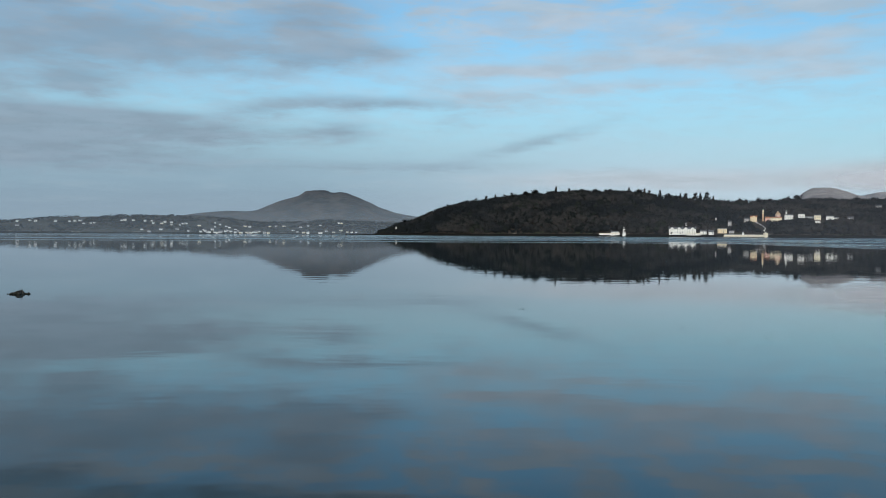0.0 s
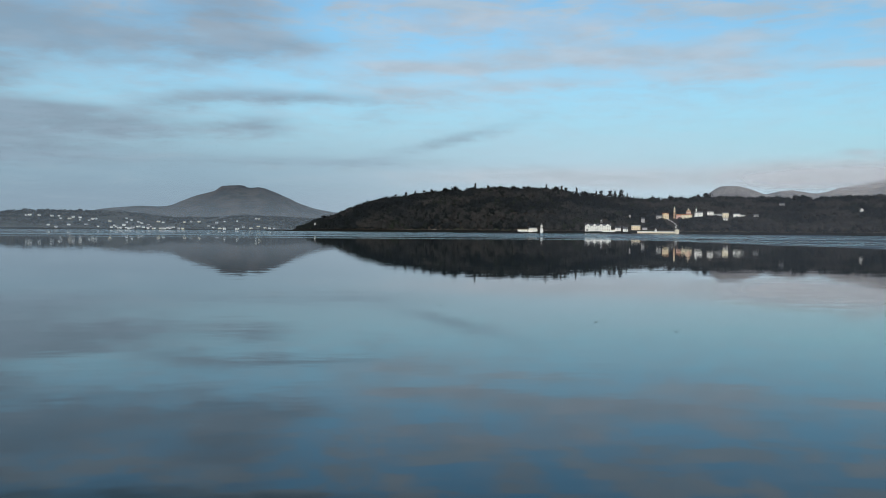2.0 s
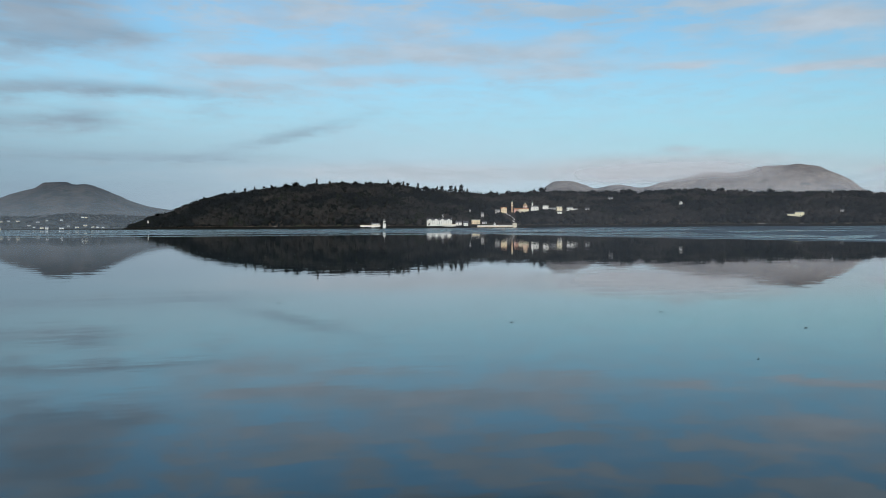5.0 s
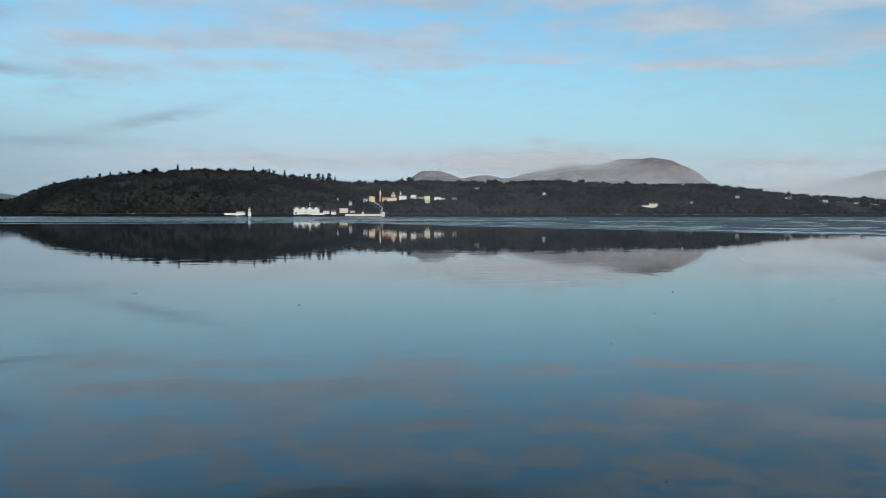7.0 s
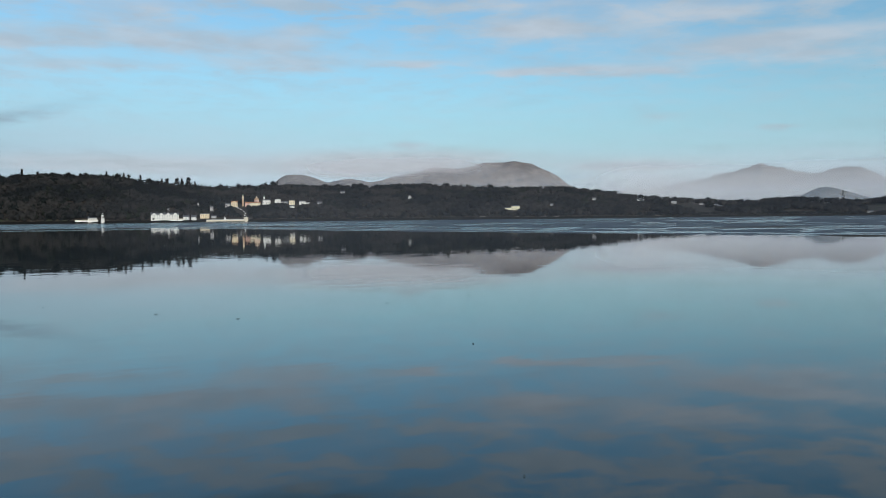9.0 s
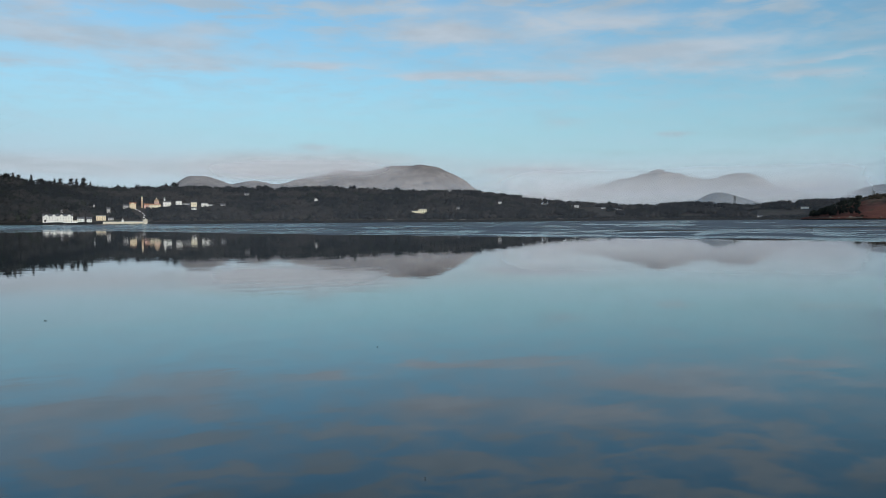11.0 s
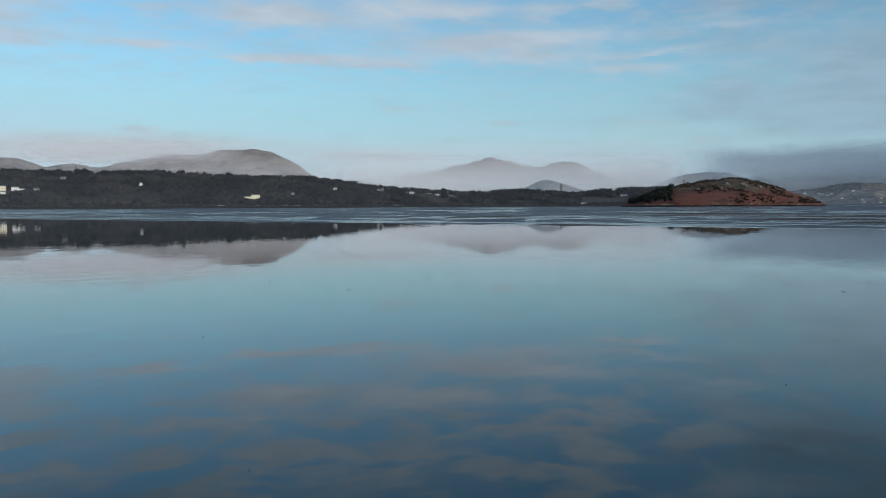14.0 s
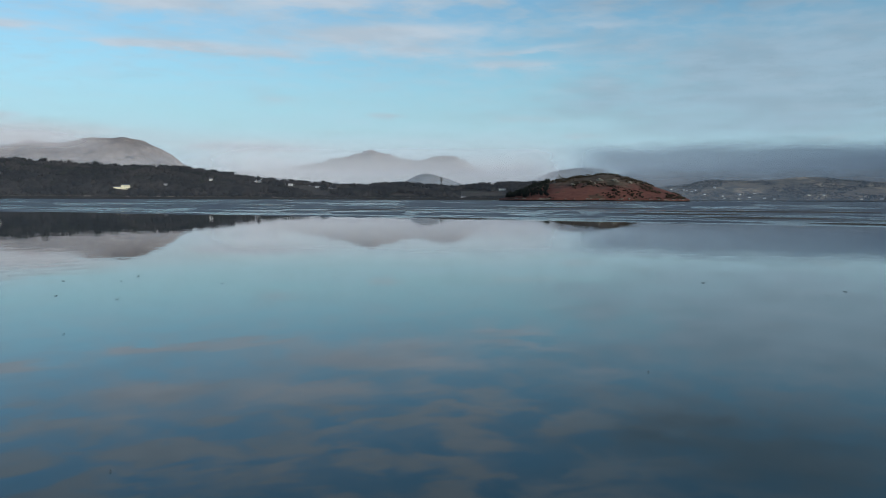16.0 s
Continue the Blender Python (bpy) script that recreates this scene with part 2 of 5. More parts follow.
def land_material(name, a, b, c, scale, shore=True, rock=(0.30, 0.27, 0.23), tide=4.0, crest=None):
    """Rough hillside; along the water a weed-dark tide band and bare pale rock above it."""
    m, n, p = material(name)
    v = n.coords("Object")
    big, small = n.noise(v, scale, 6.0, 0.62), n.noise(v, scale * 6, 5.0, 0.62)
    f = n.math("ADD", n.math("MULTIPLY", big, 0.6), n.math("MULTIPLY", small, 0.4))
    col = n.mix(n.step(f, 0.40, 0.60), a, b)
    col = n.mix(n.step(n.noise(v, scale * 1.7, 5.0, 0.7), 0.54, 0.64), col, c)
    if crest:
        # thin heather and stony turf take over from the bracken higher up
        up = n.math("ADD", n.split(v)[2], n.math("MULTIPLY", n.math("SUBTRACT", n.noise(v, 0.05, 5.0, 0.65), 0.5), 26.0))
        col = n.mix(n.step(up, 13.0, 23.0, 0.0, 0.85), col, n.mix(n.step(small, 0.42, 0.60), crest, tuple(1.9 * k for k in crest)))
    if shore:
        z = n.math("ADD", n.split(v)[2], n.math("MULTIPLY", n.math("SUBTRACT", n.noise(v, 0.08, 4.0, 0.7), 0.5), 3.0))
        pale = n.math("MULTIPLY", n.step(z, tide + 1.4, tide + 0.2), n.step(n.noise(v, 0.03, 4.0), 0.57, 0.68))
        col = n.mix(pale, col, rock)
        col = n.mix(n.step(z, tide, tide - 0.7), col, (0.011, 0.011, 0.010))
    n.put(p.inputs["Base Color"], col)
    p.inputs["Roughness"].default_value, p.inputs["Specular IOR Level"].default_value = 0.95, 0.1
    bn = m.node_tree.nodes.new("ShaderNodeBump")
    bn.inputs["Distance"].default_value = 2.0
    n.put(bn.inputs["Height"], f)
    n.put(p.inputs["Normal"], bn.outputs[0])
    return m


def water_material():
    m, n, p = material("estuary_water")
    v = n.coords("Object")
    x, y, _ = n.split(v)
    # the smooth channel ends along a line; beyond it wind and current ruffle the water over the sands
    streak = n.noise(n.scaled(v, 0.011, 0.0035, 1.0), 1.0, 12.0, 0.80, 0.4)
    wob = n.noise(n.scaled(v, 0.020, 0.006, 1.0), 1.0, 3.0, 0.5)
    edge = n.math("ADD", n.math("MULTIPLY", n.math("MAXIMUM", n.math("SUBTRACT", y, 190.0), 0.0), -0.30), EDGE_X)
    off = n.math("SUBTRACT", n.math("ADD", x, n.math("MULTIPLY", n.math("SUBTRACT", wob, 0.5), 22.0)), edge)
    zone = n.step(off, -0.5, 2.0)
    calm = n.step(streak, 0.47, 0.54)
    ruffle = n.math("MULTIPLY", zone, n.math("SUBTRACT", 1.0, n.math("MULTIPLY", calm, 0.95)))
    # faint cat's-paws on the open reach far down the estuary
    paws = n.math("MULTIPLY", n.step(y, 150.0, 230.0), n.step(n.noise(n.scaled(v, 0.003, 0.026, 1.0), 1.0, 5.0, 0.6), 0.46, 0.52))
    ruffle = n.math("MAXIMUM", ruffle, n.math("MULTIPLY", paws, 0.9))
    n.put(p.inputs["Roughness"], n.math("MULTIPLY_ADD", ruffle, RUFFLE, 0.012))
    silt = n.noise(v, 0.05, 3.0)
    n.put(p.inputs["Base Color"], n.mix(silt, (0.003, 0.019, 0.026), (0.004, 0.025, 0.031)))
    p.inputs["IOR"].default_value = 1.333
    swell = n.noise(n.scaled(v, 0.5, 0.9, 1.0), 1.0, 3.0, 0.5)
    chop = n.noise(n.scaled(v, 1.6, 3.0, 1.0), 1.0, 3.0, 0.6)
    h = n.math("ADD", n.math("MULTIPLY", swell, 0.0030), n.math("MULTIPLY", chop, n.math("ADD", n.math("MULTIPLY", ruffle, 0.055), n.math("MULTIPLY", paws, 0.06))))
    bn = m.node_tree.nodes.new("ShaderNodeBump")
    bn.inputs["Distance"].default_value = 1.0
    n.put(bn.inputs["Height"], h)
    n.put(p.inputs["Normal"], bn.outputs[0])
    return m


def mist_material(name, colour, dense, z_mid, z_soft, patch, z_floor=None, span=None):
    """Haze and cloud as tint on a see-through sheet, sun- and sky-lit: thins out round the height z_mid, torn by noise.
    """
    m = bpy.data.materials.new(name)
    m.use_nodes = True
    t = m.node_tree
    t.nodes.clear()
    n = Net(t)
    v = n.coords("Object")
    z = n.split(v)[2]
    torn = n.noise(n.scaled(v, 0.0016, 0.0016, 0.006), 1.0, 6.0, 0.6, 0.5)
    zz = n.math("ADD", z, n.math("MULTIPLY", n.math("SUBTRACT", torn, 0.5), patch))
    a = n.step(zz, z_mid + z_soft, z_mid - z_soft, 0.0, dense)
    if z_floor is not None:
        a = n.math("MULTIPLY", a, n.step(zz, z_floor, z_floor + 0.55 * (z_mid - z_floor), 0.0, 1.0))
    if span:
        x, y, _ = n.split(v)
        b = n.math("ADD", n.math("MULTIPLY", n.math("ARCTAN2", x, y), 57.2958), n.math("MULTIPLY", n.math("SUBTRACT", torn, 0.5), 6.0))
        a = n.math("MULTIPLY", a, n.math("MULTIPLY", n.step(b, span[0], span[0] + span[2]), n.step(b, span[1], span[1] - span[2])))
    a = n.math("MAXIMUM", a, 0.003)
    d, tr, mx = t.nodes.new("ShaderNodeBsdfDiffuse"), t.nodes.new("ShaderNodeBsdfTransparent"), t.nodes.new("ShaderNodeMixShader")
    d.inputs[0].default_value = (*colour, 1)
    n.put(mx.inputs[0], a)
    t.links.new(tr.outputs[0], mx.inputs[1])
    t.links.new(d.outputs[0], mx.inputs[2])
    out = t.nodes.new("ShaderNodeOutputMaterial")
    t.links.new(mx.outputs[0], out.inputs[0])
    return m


EDGE_X, RUFFLE = 60.0, 0.10
M = {
    "water": water_material(),
    "wood_land": land_material("woodland_floor", (0.034, 0.030, 0.026), (0.055, 0.046, 0.038), (0.045, 0.050, 0.034), 0.012),
    "island": land_material("bracken_slope", (0.105, 0.040, 0.032), (0.150, 0.062, 0.046), (0.070, 0.052, 0.034), 0.022, rock=(0.42, 0.37, 0.29), tide=1.7, crest=(0.052, 0.043, 0.032)),
    "heath": land_material("heather_hill", (0.022, 0.025, 0.030), (0.058, 0.050, 0.048), (0.020, 0.026, 0.027), 0.010, shore=False),
    "town_land": land_material("town_fields", (0.042, 0.044, 0.040), (0.066, 0.060, 0.052), (0.030, 0.034, 0.028), 0.010),
    "grass_hill": land_material("winter_pasture", (0.070, 0.066, 0.060), (0.155, 0.118, 0.088), (0.30, 0.23, 0.16), 0.007),
    "mountain": land_material("mountain_grass_and_rock", (0.15, 0.125, 0.118), (0.25, 0.21, 0.19), (0.105, 0.095, 0.098), 0.006, shore=False),
    "blue_mountain": land_material("far_mountain_rock", (0.11, 0.11, 0.115), (0.16, 0.15, 0.145), (0.09, 0.095, 0.10), 0.003, shore=False),
    "bank": rough_stuff("shore_gravel", (0.16, 0.14, 0.11), (0.26, 0.23, 0.19), 1.2, bump=0.03),
    "mud": rough_stuff("wet_mud", (0.045, 0.038, 0.033), (0.085, 0.070, 0.060), 0.15, c=(0.060, 0.060, 0.040), rough=0.8, bump=0.02, spec=0.1),
    "sand": rough_stuff("wet_sand_flats", (0.052, 0.061, 0.080), (0.092, 0.100, 0.122), 0.05, c=(0.080, 0.072, 0.070), rough=0.6, bump=0.02, spec=0.1),
    "turf": rough_stuff("salt_marsh_turf", (0.045, 0.055, 0.025), (0.09, 0.085, 0.045), 0.3, bump=0.05),
    "twigs": foliage("bare_winter_crowns", (0.012, 0.0150, 0.0175), (0.036, 0.0345, 0.0335)),
    "evergreen": foliage("evergreen_crowns", (0.008, 0.011, 0.0115), (0.020, 0.024, 0.019)),
    "gorse": foliage("gorse_and_heather", (0.030, 0.027, 0.020), (0.075, 0.056, 0.038)),
    "bark": rough_stuff("bark", (0.06, 0.05, 0.04), (0.11, 0.09, 0.075), 1.5),
    "white": rough_stuff("white_render", (0.62, 0.61, 0.58), (0.74, 0.73, 0.70), 0.35, per_object=0.10),
    "cream": rough_stuff("cream_render", (0.66, 0.58, 0.42), (0.74, 0.66, 0.50), 0.35),
    "ochre": rough_stuff("ochre_render", (0.62, 0.50, 0.33), (0.70, 0.58, 0.40), 0.35),
    "terracotta": rough_stuff("weathered_terracotta_render", (0.34, 0.22, 0.14), (0.42, 0.29, 0.19), 0.35),
    "yellow": rough_stuff("pale_yellow_render", (0.70, 0.65, 0.46), (0.78, 0.73, 0.54), 0.35),
    "pink": rough_stuff("pink_render", (0.60, 0.36, 0.30), (0.68, 0.45, 0.38), 0.35),
    "grey_wall": rough_stuff("grey_rubble_wall", (0.34, 0.33, 0.33), (0.46, 0.44, 0.43), 0.6),
    "slate": rough_stuff("slate_roof", (0.075, 0.078, 0.088), (0.12, 0.12, 0.13), 0.5, rough=0.6),
    "tile": rough_stuff("clay_tile_roof", (0.36, 0.15, 0.08), (0.46, 0.22, 0.12), 0.6),
    "copper": rough_stuff("green_copper", (0.20, 0.30, 0.25), (0.30, 0.38, 0.32), 0.8),
    "pane": rough_stuff("dark_window_glass", (0.09, 0.095, 0.105), (0.14, 0.145, 0.155), 0.5, rough=0.12, spec=0.5),
    "door": rough_stuff("painted_door", (0.10, 0.13, 0.14), (0.16, 0.19, 0.19), 0.8, rough=0.5),
    "stone": rough_stuff("pale_quay_stone", (0.55, 0.50, 0.40), (0.68, 0.62, 0.50), 0.3),
    "rock": rough_stuff("lichened_rock", (0.13, 0.12, 0.10), (0.24, 0.215, 0.18), 0.2, bump=0.3),
    "steel": rough_stuff("galvanised_steel", (0.07, 0.075, 0.08), (0.11, 0.115, 0.12), 1.0, rough=0.5),
    "weed": rough_stuff("wet_seaweed", (0.010, 0.010, 0.008), (0.026, 0.023, 0.015), 14.0, rough=0.5, bump=0.004),
}


# ---- building blocks ----
def mesh_of(name, verts, faces, mat, smooth=False):
    me = bpy.data.meshes.new(name)
    me.from_pydata([tuple(map(float, v)) for v in verts], [], [tuple(map(int, f)) for f in faces])
    me.materials.append(mat)
    if smooth:
        me.shade_smooth()
    me.update()
    return me


def part(name, bm, mat, parent, label=""):
    me = bpy.data.meshes.new(name)
    bm.to_mesh(me)
    bm.free()
    me.materials.append(mat)
    ob = new(name, me)
    ob.parent = parent
    return tagged(ob, label)


def share(name, me, parent, m):
    ob = new(name, me)
    ob.parent = parent
    ob.matrix_basis = m
    return ob


def at(az, d, z=0.0):
    return Vector((d * math.sin(radians(az)), d * math.cos(radians(az)), z))


def box(bm, x0, x1, y0, y1, z0, z1):
    vs = [bm.verts.new((x, y, z)) for z in (z0, z1) for x, y in ((x0, y0), (x1, y0), (x1, y1), (x0, y1))]
    for f in ((3, 2, 1, 0), (4, 5, 6, 7), (0, 1, 5, 4), (1, 2, 6, 5), (2, 3, 7, 6), (3, 0, 4, 7)):
        bm.faces.new([vs[i] for i in f])


def ring(bm, z, r, n=12, sq=False):
    k = 4 if sq else n
    return [bm.verts.new((r * math.cos(2 * math.pi * (i + 0.5) / k) * (1.4142 if sq else 1), r * math.sin(2 * math.pi * (i + 0.5) / k) * (1.4142 if sq else 1), z)) for i in range(k)]


def lathe(bm, profile, n=12, sq=False):
    """Skin over rings (z, radius), closed at both ends."""
    rs = [ring(bm, z, max(r, 0.02), n, sq) for z, r in profile]
    for a, b in zip(rs, rs[1:]):
        for i in range(len(a)):
            j = (i + 1) % len(a)
            bm.faces.new((a[i], a[j], b[j], b[i]))
    bm.faces.new(rs[0][::-1])
    bm.faces.new(rs[-1])


def fbm(x, y, seed=0, octaves=5, keep=0.5):
    """Smooth value noise, -1 to 1, on arrays."""
    rng = np.random.RandomState(seed)
    total, amp, norm = np.zeros_like(x, dtype=float), 1.0, 0.0
    for _ in range(octaves):
        g = rng.rand(64, 64) * 2 - 1
        ox, oy = rng.rand(2) * 64
        u, v = x + ox, y + oy
        i, j = np.floor(u).astype(int), np.floor(v).astype(int)
        fu, fv = u - i, v - j
        fu, fv = fu * fu * (3 - 2 * fu), fv * fv * (3 - 2 * fv)
        a, b = g[i % 64, j % 64], g[(i + 1) % 64, j % 64]
        c, d = g[i % 64, (j + 1) % 64], g[(i + 1) % 64, (j + 1) % 64]
        total += amp * ((a * (1 - fu) + b * fu) * (1 - fv) + (c * (1 - fu) + d * fu) * fv)
        norm += amp
        amp *= keep
        x, y = x * 2.03, y * 2.03
    return total / norm


def curve(rows, x, k=1):
    """Column k of control rows at x, eased."""
    r = np.array(rows, float)
    xs, ys = r[:, 0], r[:, k]
    sl = np.gradient(ys, xs)
    x = np.clip(x, xs[0], xs[-1])
    i = np.clip(np.searchsorted(xs, x) - 1, 0, len(xs) - 2)
    h = xs[i + 1] - xs[i]
    t = (x - xs[i]) / h
    return ((1 + 2 * t) * (1 - t) ** 2) * ys[i] + t * (1 - t) ** 2 * h * sl[i] + t * t * (3 - 2 * t) * ys[i + 1] + t * t * (t - 1) * h * sl[i + 1]


class Land:
    """A hill or shore: rows of bearing, shore distance, ridge distance, ridge height."""

    def __init__(self, name, rows, back, mat, label, steep=1.3, rough=0.06, grain=90.0, seed=3, cols=500, lines=44, bank=2.6, kind="structure", category="hill"):
        self.rows, self.back, self.steep, self.rough, self.grain, self.seed, self.bank = rows, back, steep, rough, grain, seed, bank
        a0, a1 = rows[0][0], rows[-1][0]
        az = np.linspace(a0, a1, cols)
        s = np.concatenate([[-0.06, 0.0, 0.012, 0.03], np.linspace(0.06, 1, lines - 16), np.linspace(1.08, 2.0, 12)])
        A, S = np.meshgrid(az, s)
        ds, dr = curve(rows, A, 1), curve(rows, A, 2)
        D = np.where(S <= 1, ds + (dr - ds) * S, dr + (S - 1) * back)
        Z = self.height(A, D)
        X, Y = D * np.sin(np.radians(A)), D * np.cos(np.radians(A))
        nr, nc = A.shape
        idx = np.arange(nr * nc).reshape(nr, nc)
        f = np.stack([idx[:-1, :-1], idx[:-1, 1:], idx[1:, 1:], idx[1:, :-1]], -1).reshape(-1, 4)
        me = bpy.data.meshes.new(name)
        me.from_pydata(np.stack([X, Y, Z], -1).reshape(-1, 3).tolist(), [], f.tolist())
        me.materials.append(mat)
        me.shade_smooth()
        self.ob = tagged(new(name, me), label, category, "", kind)

    def height(self, A, D):
        A, D = np.asarray(A, float), np.asarray(D, float)
        ds, dr, h = curve(self.rows, A, 1), curve(self.rows, A, 2), curve(self.rows, A, 3)
        s = (D - ds) / (dr - ds)
        up = np.clip(s, 0, 1)
        rise = 1 - (1 - up) ** self.steep
        z = np.where(s <= 1, rise * h, h * np.clip(1 - ((D - dr) / self.back) ** 2 * 1.05, -0.1, 1))
        X, Y = D * np.sin(np.radians(A)), D * np.cos(np.radians(A))
        wild = fbm(X / self.grain, Y / self.grain, self.seed, 6) * h * self.rough * np.clip(up * 2.5, 0, 1) ** 0.7
        foot = np.where(s < 0, s * 60.0, np.minimum(np.clip(s, 0, None) * 60, 1) * self.bank)
        return z + wild + foot

    def find(self, az, z):
        """Distance at which the slope reaches height z."""
        ds, dr = float(curve(self.rows, np.array(az), 1)), float(curve(self.rows, np.array(az), 2))
        d = np.linspace(ds + 2, dr, 300)
        hit = np.nonzero(self.height(np.full(300, float(az)), d) >= z)[0]
        return float(d[hit[0]]) if len(hit) else dr


def el(d, degrees):
    return EYE + d * math.tan(radians(degrees))


# ---- water, shore and land ----
def disc(name, radius, mat, rings=40, sides=160):
    bm = bmesh.new()
    prev = None
    c = bm.verts.new((0, 0, 0))
    for k in range(1, rings + 1):
        r = radius * (k / rings) ** 3
        cur = [bm.verts.new((r * math.sin(2 * math.pi * i / sides), r * math.cos(2 * math.pi * i / sides), 0)) for i in range(sides)]
        for i in range(sides):
            j = (i + 1) % sides
            bm.faces.new((c, cur[j], cur[i]) if prev is None else (prev[i], prev[j], cur[j], cur[i]))
        prev = cur
    return part(name, bm, mat, None)


water = tagged(disc("water", 6000, M["water"]), "calm grey-blue tidal water mirroring sky and hills", "water", "", "structure")


def near_bank():
    """Gravel shore under and behind the viewer."""
    bm = bmesh.new()
    xs, ys = np.linspace(-160, 120, 71), np.linspace(-150, 1.2, 40)
    X, Y = np.meshgrid(xs, ys)
    line = 1.0 - 0.004 * np.abs(X) ** 1.6 - 0.3 * np.clip(X, 0, None)
    Z = np.clip((line - Y) * 0.07 - 0.08, -0.5, 4) + 0.04 * fbm(X / 2.5, Y / 2.5, 8)
    Z = np.where(np.hypot(X, Y) < 2.0, np.minimum(Z, 0.1), Z)
    vs = [bm.verts.new(p) for p in np.stack([X, Y, Z], -1).reshape(-1, 3)]
    w = len(xs)
    for i in range(len(ys) - 1):
        for j in range(w - 1):
            bm.faces.new((vs[i * w + j], vs[i * w + j + 1], vs[(i + 1) * w + j + 1], vs[(i + 1) * w + j]))
    return tagged(part("shore_bank", bm, M["bank"], None), "low gravel shore at the water's edge", "shore", "", "structure")


near_bank()

head = Land("wooded_peninsula", [
    (-4.6, 1520, 1545, 0.5), (-4.0, 1500, 1560, 5), (-3.2, 1480, 1580, 14), (-1.7, 1450, 1610, el(1610, 0.75)), (0.2, 1430, 1640, el(1640, 1.46)), (2.5, 1400, 1650, el(1650, 1.97)),
    (4.4, 1380, 1650, el(1650, 2.20)), (7.0, 1350, 1640, el(1640, 2.49)), (10.4, 1310, 1620, el(1620, 2.61)), (12.2, 1300, 1610, el(1610, 2.47)), (14.5, 1295, 1610, el(1610, 2.11)),
    (17.2, 1290, 1620, el(1620, 1.93)), (18.5, 1290, 1640, el(1640, 1.83)), (22.0, 1290, 1660, el(1660, 1.92)), (27.0, 1310, 1680, el(1680, 1.84)), (33.0, 1340, 1690, el(1690, 1.82)),
    (38.0, 1390, 1700, el(1700, 1.68)), (42.0, 1440, 1720, el(1720, 1.58)), (45.4, 1480, 1740, el(1740, 1.16)), (47.0, 1510, 1760, el(1760, 0.97)), (50.0, 1560, 1800, el(1800, 0.75)),
    (53.2, 1620, 1840, el(1840, 0.57)), (54.8, 1640, 1850, el(1850, 0.71)), (57.0, 1660, 1860, el(1860, 0.73)), (59.8, 1680, 1880, el(1880, 0.55)), (62.2, 1690, 1880, el(1880, 0.73)),
    (65.0, 1700, 1880, el(1880, 0.83)), (68, 1720, 1890, el(1890, 0.85)), (72, 1740, 1900, 16), (75, 1760, 1900, 3)],
    260, M["wood_land"], "long wooded peninsula with a rocky tide line, winter brown", steep=1.35, rough=0.10, cols=700)
spit = Land("rock_spit", [(-6.5, 1545, 1556, 0.1), (-5.8, 1535, 1552, 0.5), (-5.0, 1525, 1550, 0.9), (-4.2, 1512, 1545, 1.6), (-3.4, 1495, 1530, 2.0)],
            14, M["wood_land"], "low dark weedy rocks off the headland's tip", steep=1.4, rough=0.5, grain=8, seed=17, cols=160, lines=26, bank=0.8, category="rocks")
island = Land("heather_island", [
    (62.9, 985, 1000, 0.3), (64.0, 960, 1030, 5), (65.0, 945, 1045, 12.5), (66.2, 935, 1055, 20), (67.6, 930, 1060, 26), (69.6, 925, 1065, 31.0), (70.9, 925, 1062, 29.5), (72.0, 930, 1055, 23),
    (73.4, 935, 1045, 14), (74.4, 942, 1030, 7), (75.3, 955, 990, 0.5)], 90, M["island"], "rounded island with rust-red bracken and pale boulders", steep=1.6, rough=0.10, grain=40, seed=12, cols=260, bank=1.8)
town_land = Land("town_shore", [
    (-45, 2500, 2900, 20), (-36, 2480, 2850, 24), (-27.5, 2450, 2850, el(2850, 0.60)), (-25.7, 2450, 2850, el(2850, 0.75)), (-22.8, 2450, 2850, el(2850, 0.92)), (-19.5, 2460, 2860, el(2860, 1.08)),
    (-17.8, 2470, 2870, el(2870, 1.10)), (-15.5, 2500, 2900, el(2900, 1.0)), (-13, 2500, 2900, el(2900, 0.80)), (-10, 2500, 2900, el(2900, 0.70)), (-7, 2480, 2850, el(2850, 0.82)), (-4.0, 2450, 2800, el(2800, 0.70)), (-1, 2450, 2750, 30), (4, 2450, 2750, 20)],
    400, M["town_land"], "low built-up shore with fields and copses below a hill", steep=1.2, rough=0.16, grain=110, seed=21, cols=500)
gest = Land("flat_topped_hill", [
    (-24, 3500, 3900, 40), (-18, 3450, 3900, el(3900, 0.98)), (-14.3, 3400, 3900, el(3900, 1.42)), (-12.5, 3400, 3900, el(3900, 1.46)), (-11.4, 3400, 3900, el(3900, 1.90)), (-10.0, 3400, 3900, el(3900, 2.36)),
    (-9.65, 3400, 3900, el(3900, 2.44)), (-9.4, 3400, 3900, el(3900, 2.60)), (-9.2, 3400, 3900, el(3900, 2.74)), (-8.8, 3400, 3900, el(3900, 2.80)), (-7.8, 3400, 3900, el(3900, 2.80)), (-7.45, 3400, 3900, el(3900, 2.71)), (-7.2, 3400, 3900, el(3900, 2.72)),
    (-6.9, 3400, 3900, el(3900, 2.77)), (-6.2, 3400, 3900, el(3900, 2.62)), (-5.5, 3400, 3900, el(3900, 2.32)), (-4.0, 3400, 3900, el(3900, 1.66)),
    (-2.4, 3450, 3900, el(3900, 1.24)), (0, 3500, 3900, el(3900, 1.0)), (6, 3550, 3900, 30)], 600, M["heath"], "flat-topped heather hill, bluish with distance", steep=1.25, rough=0.035, grain=60, seed=31, cols=520, lines=70)
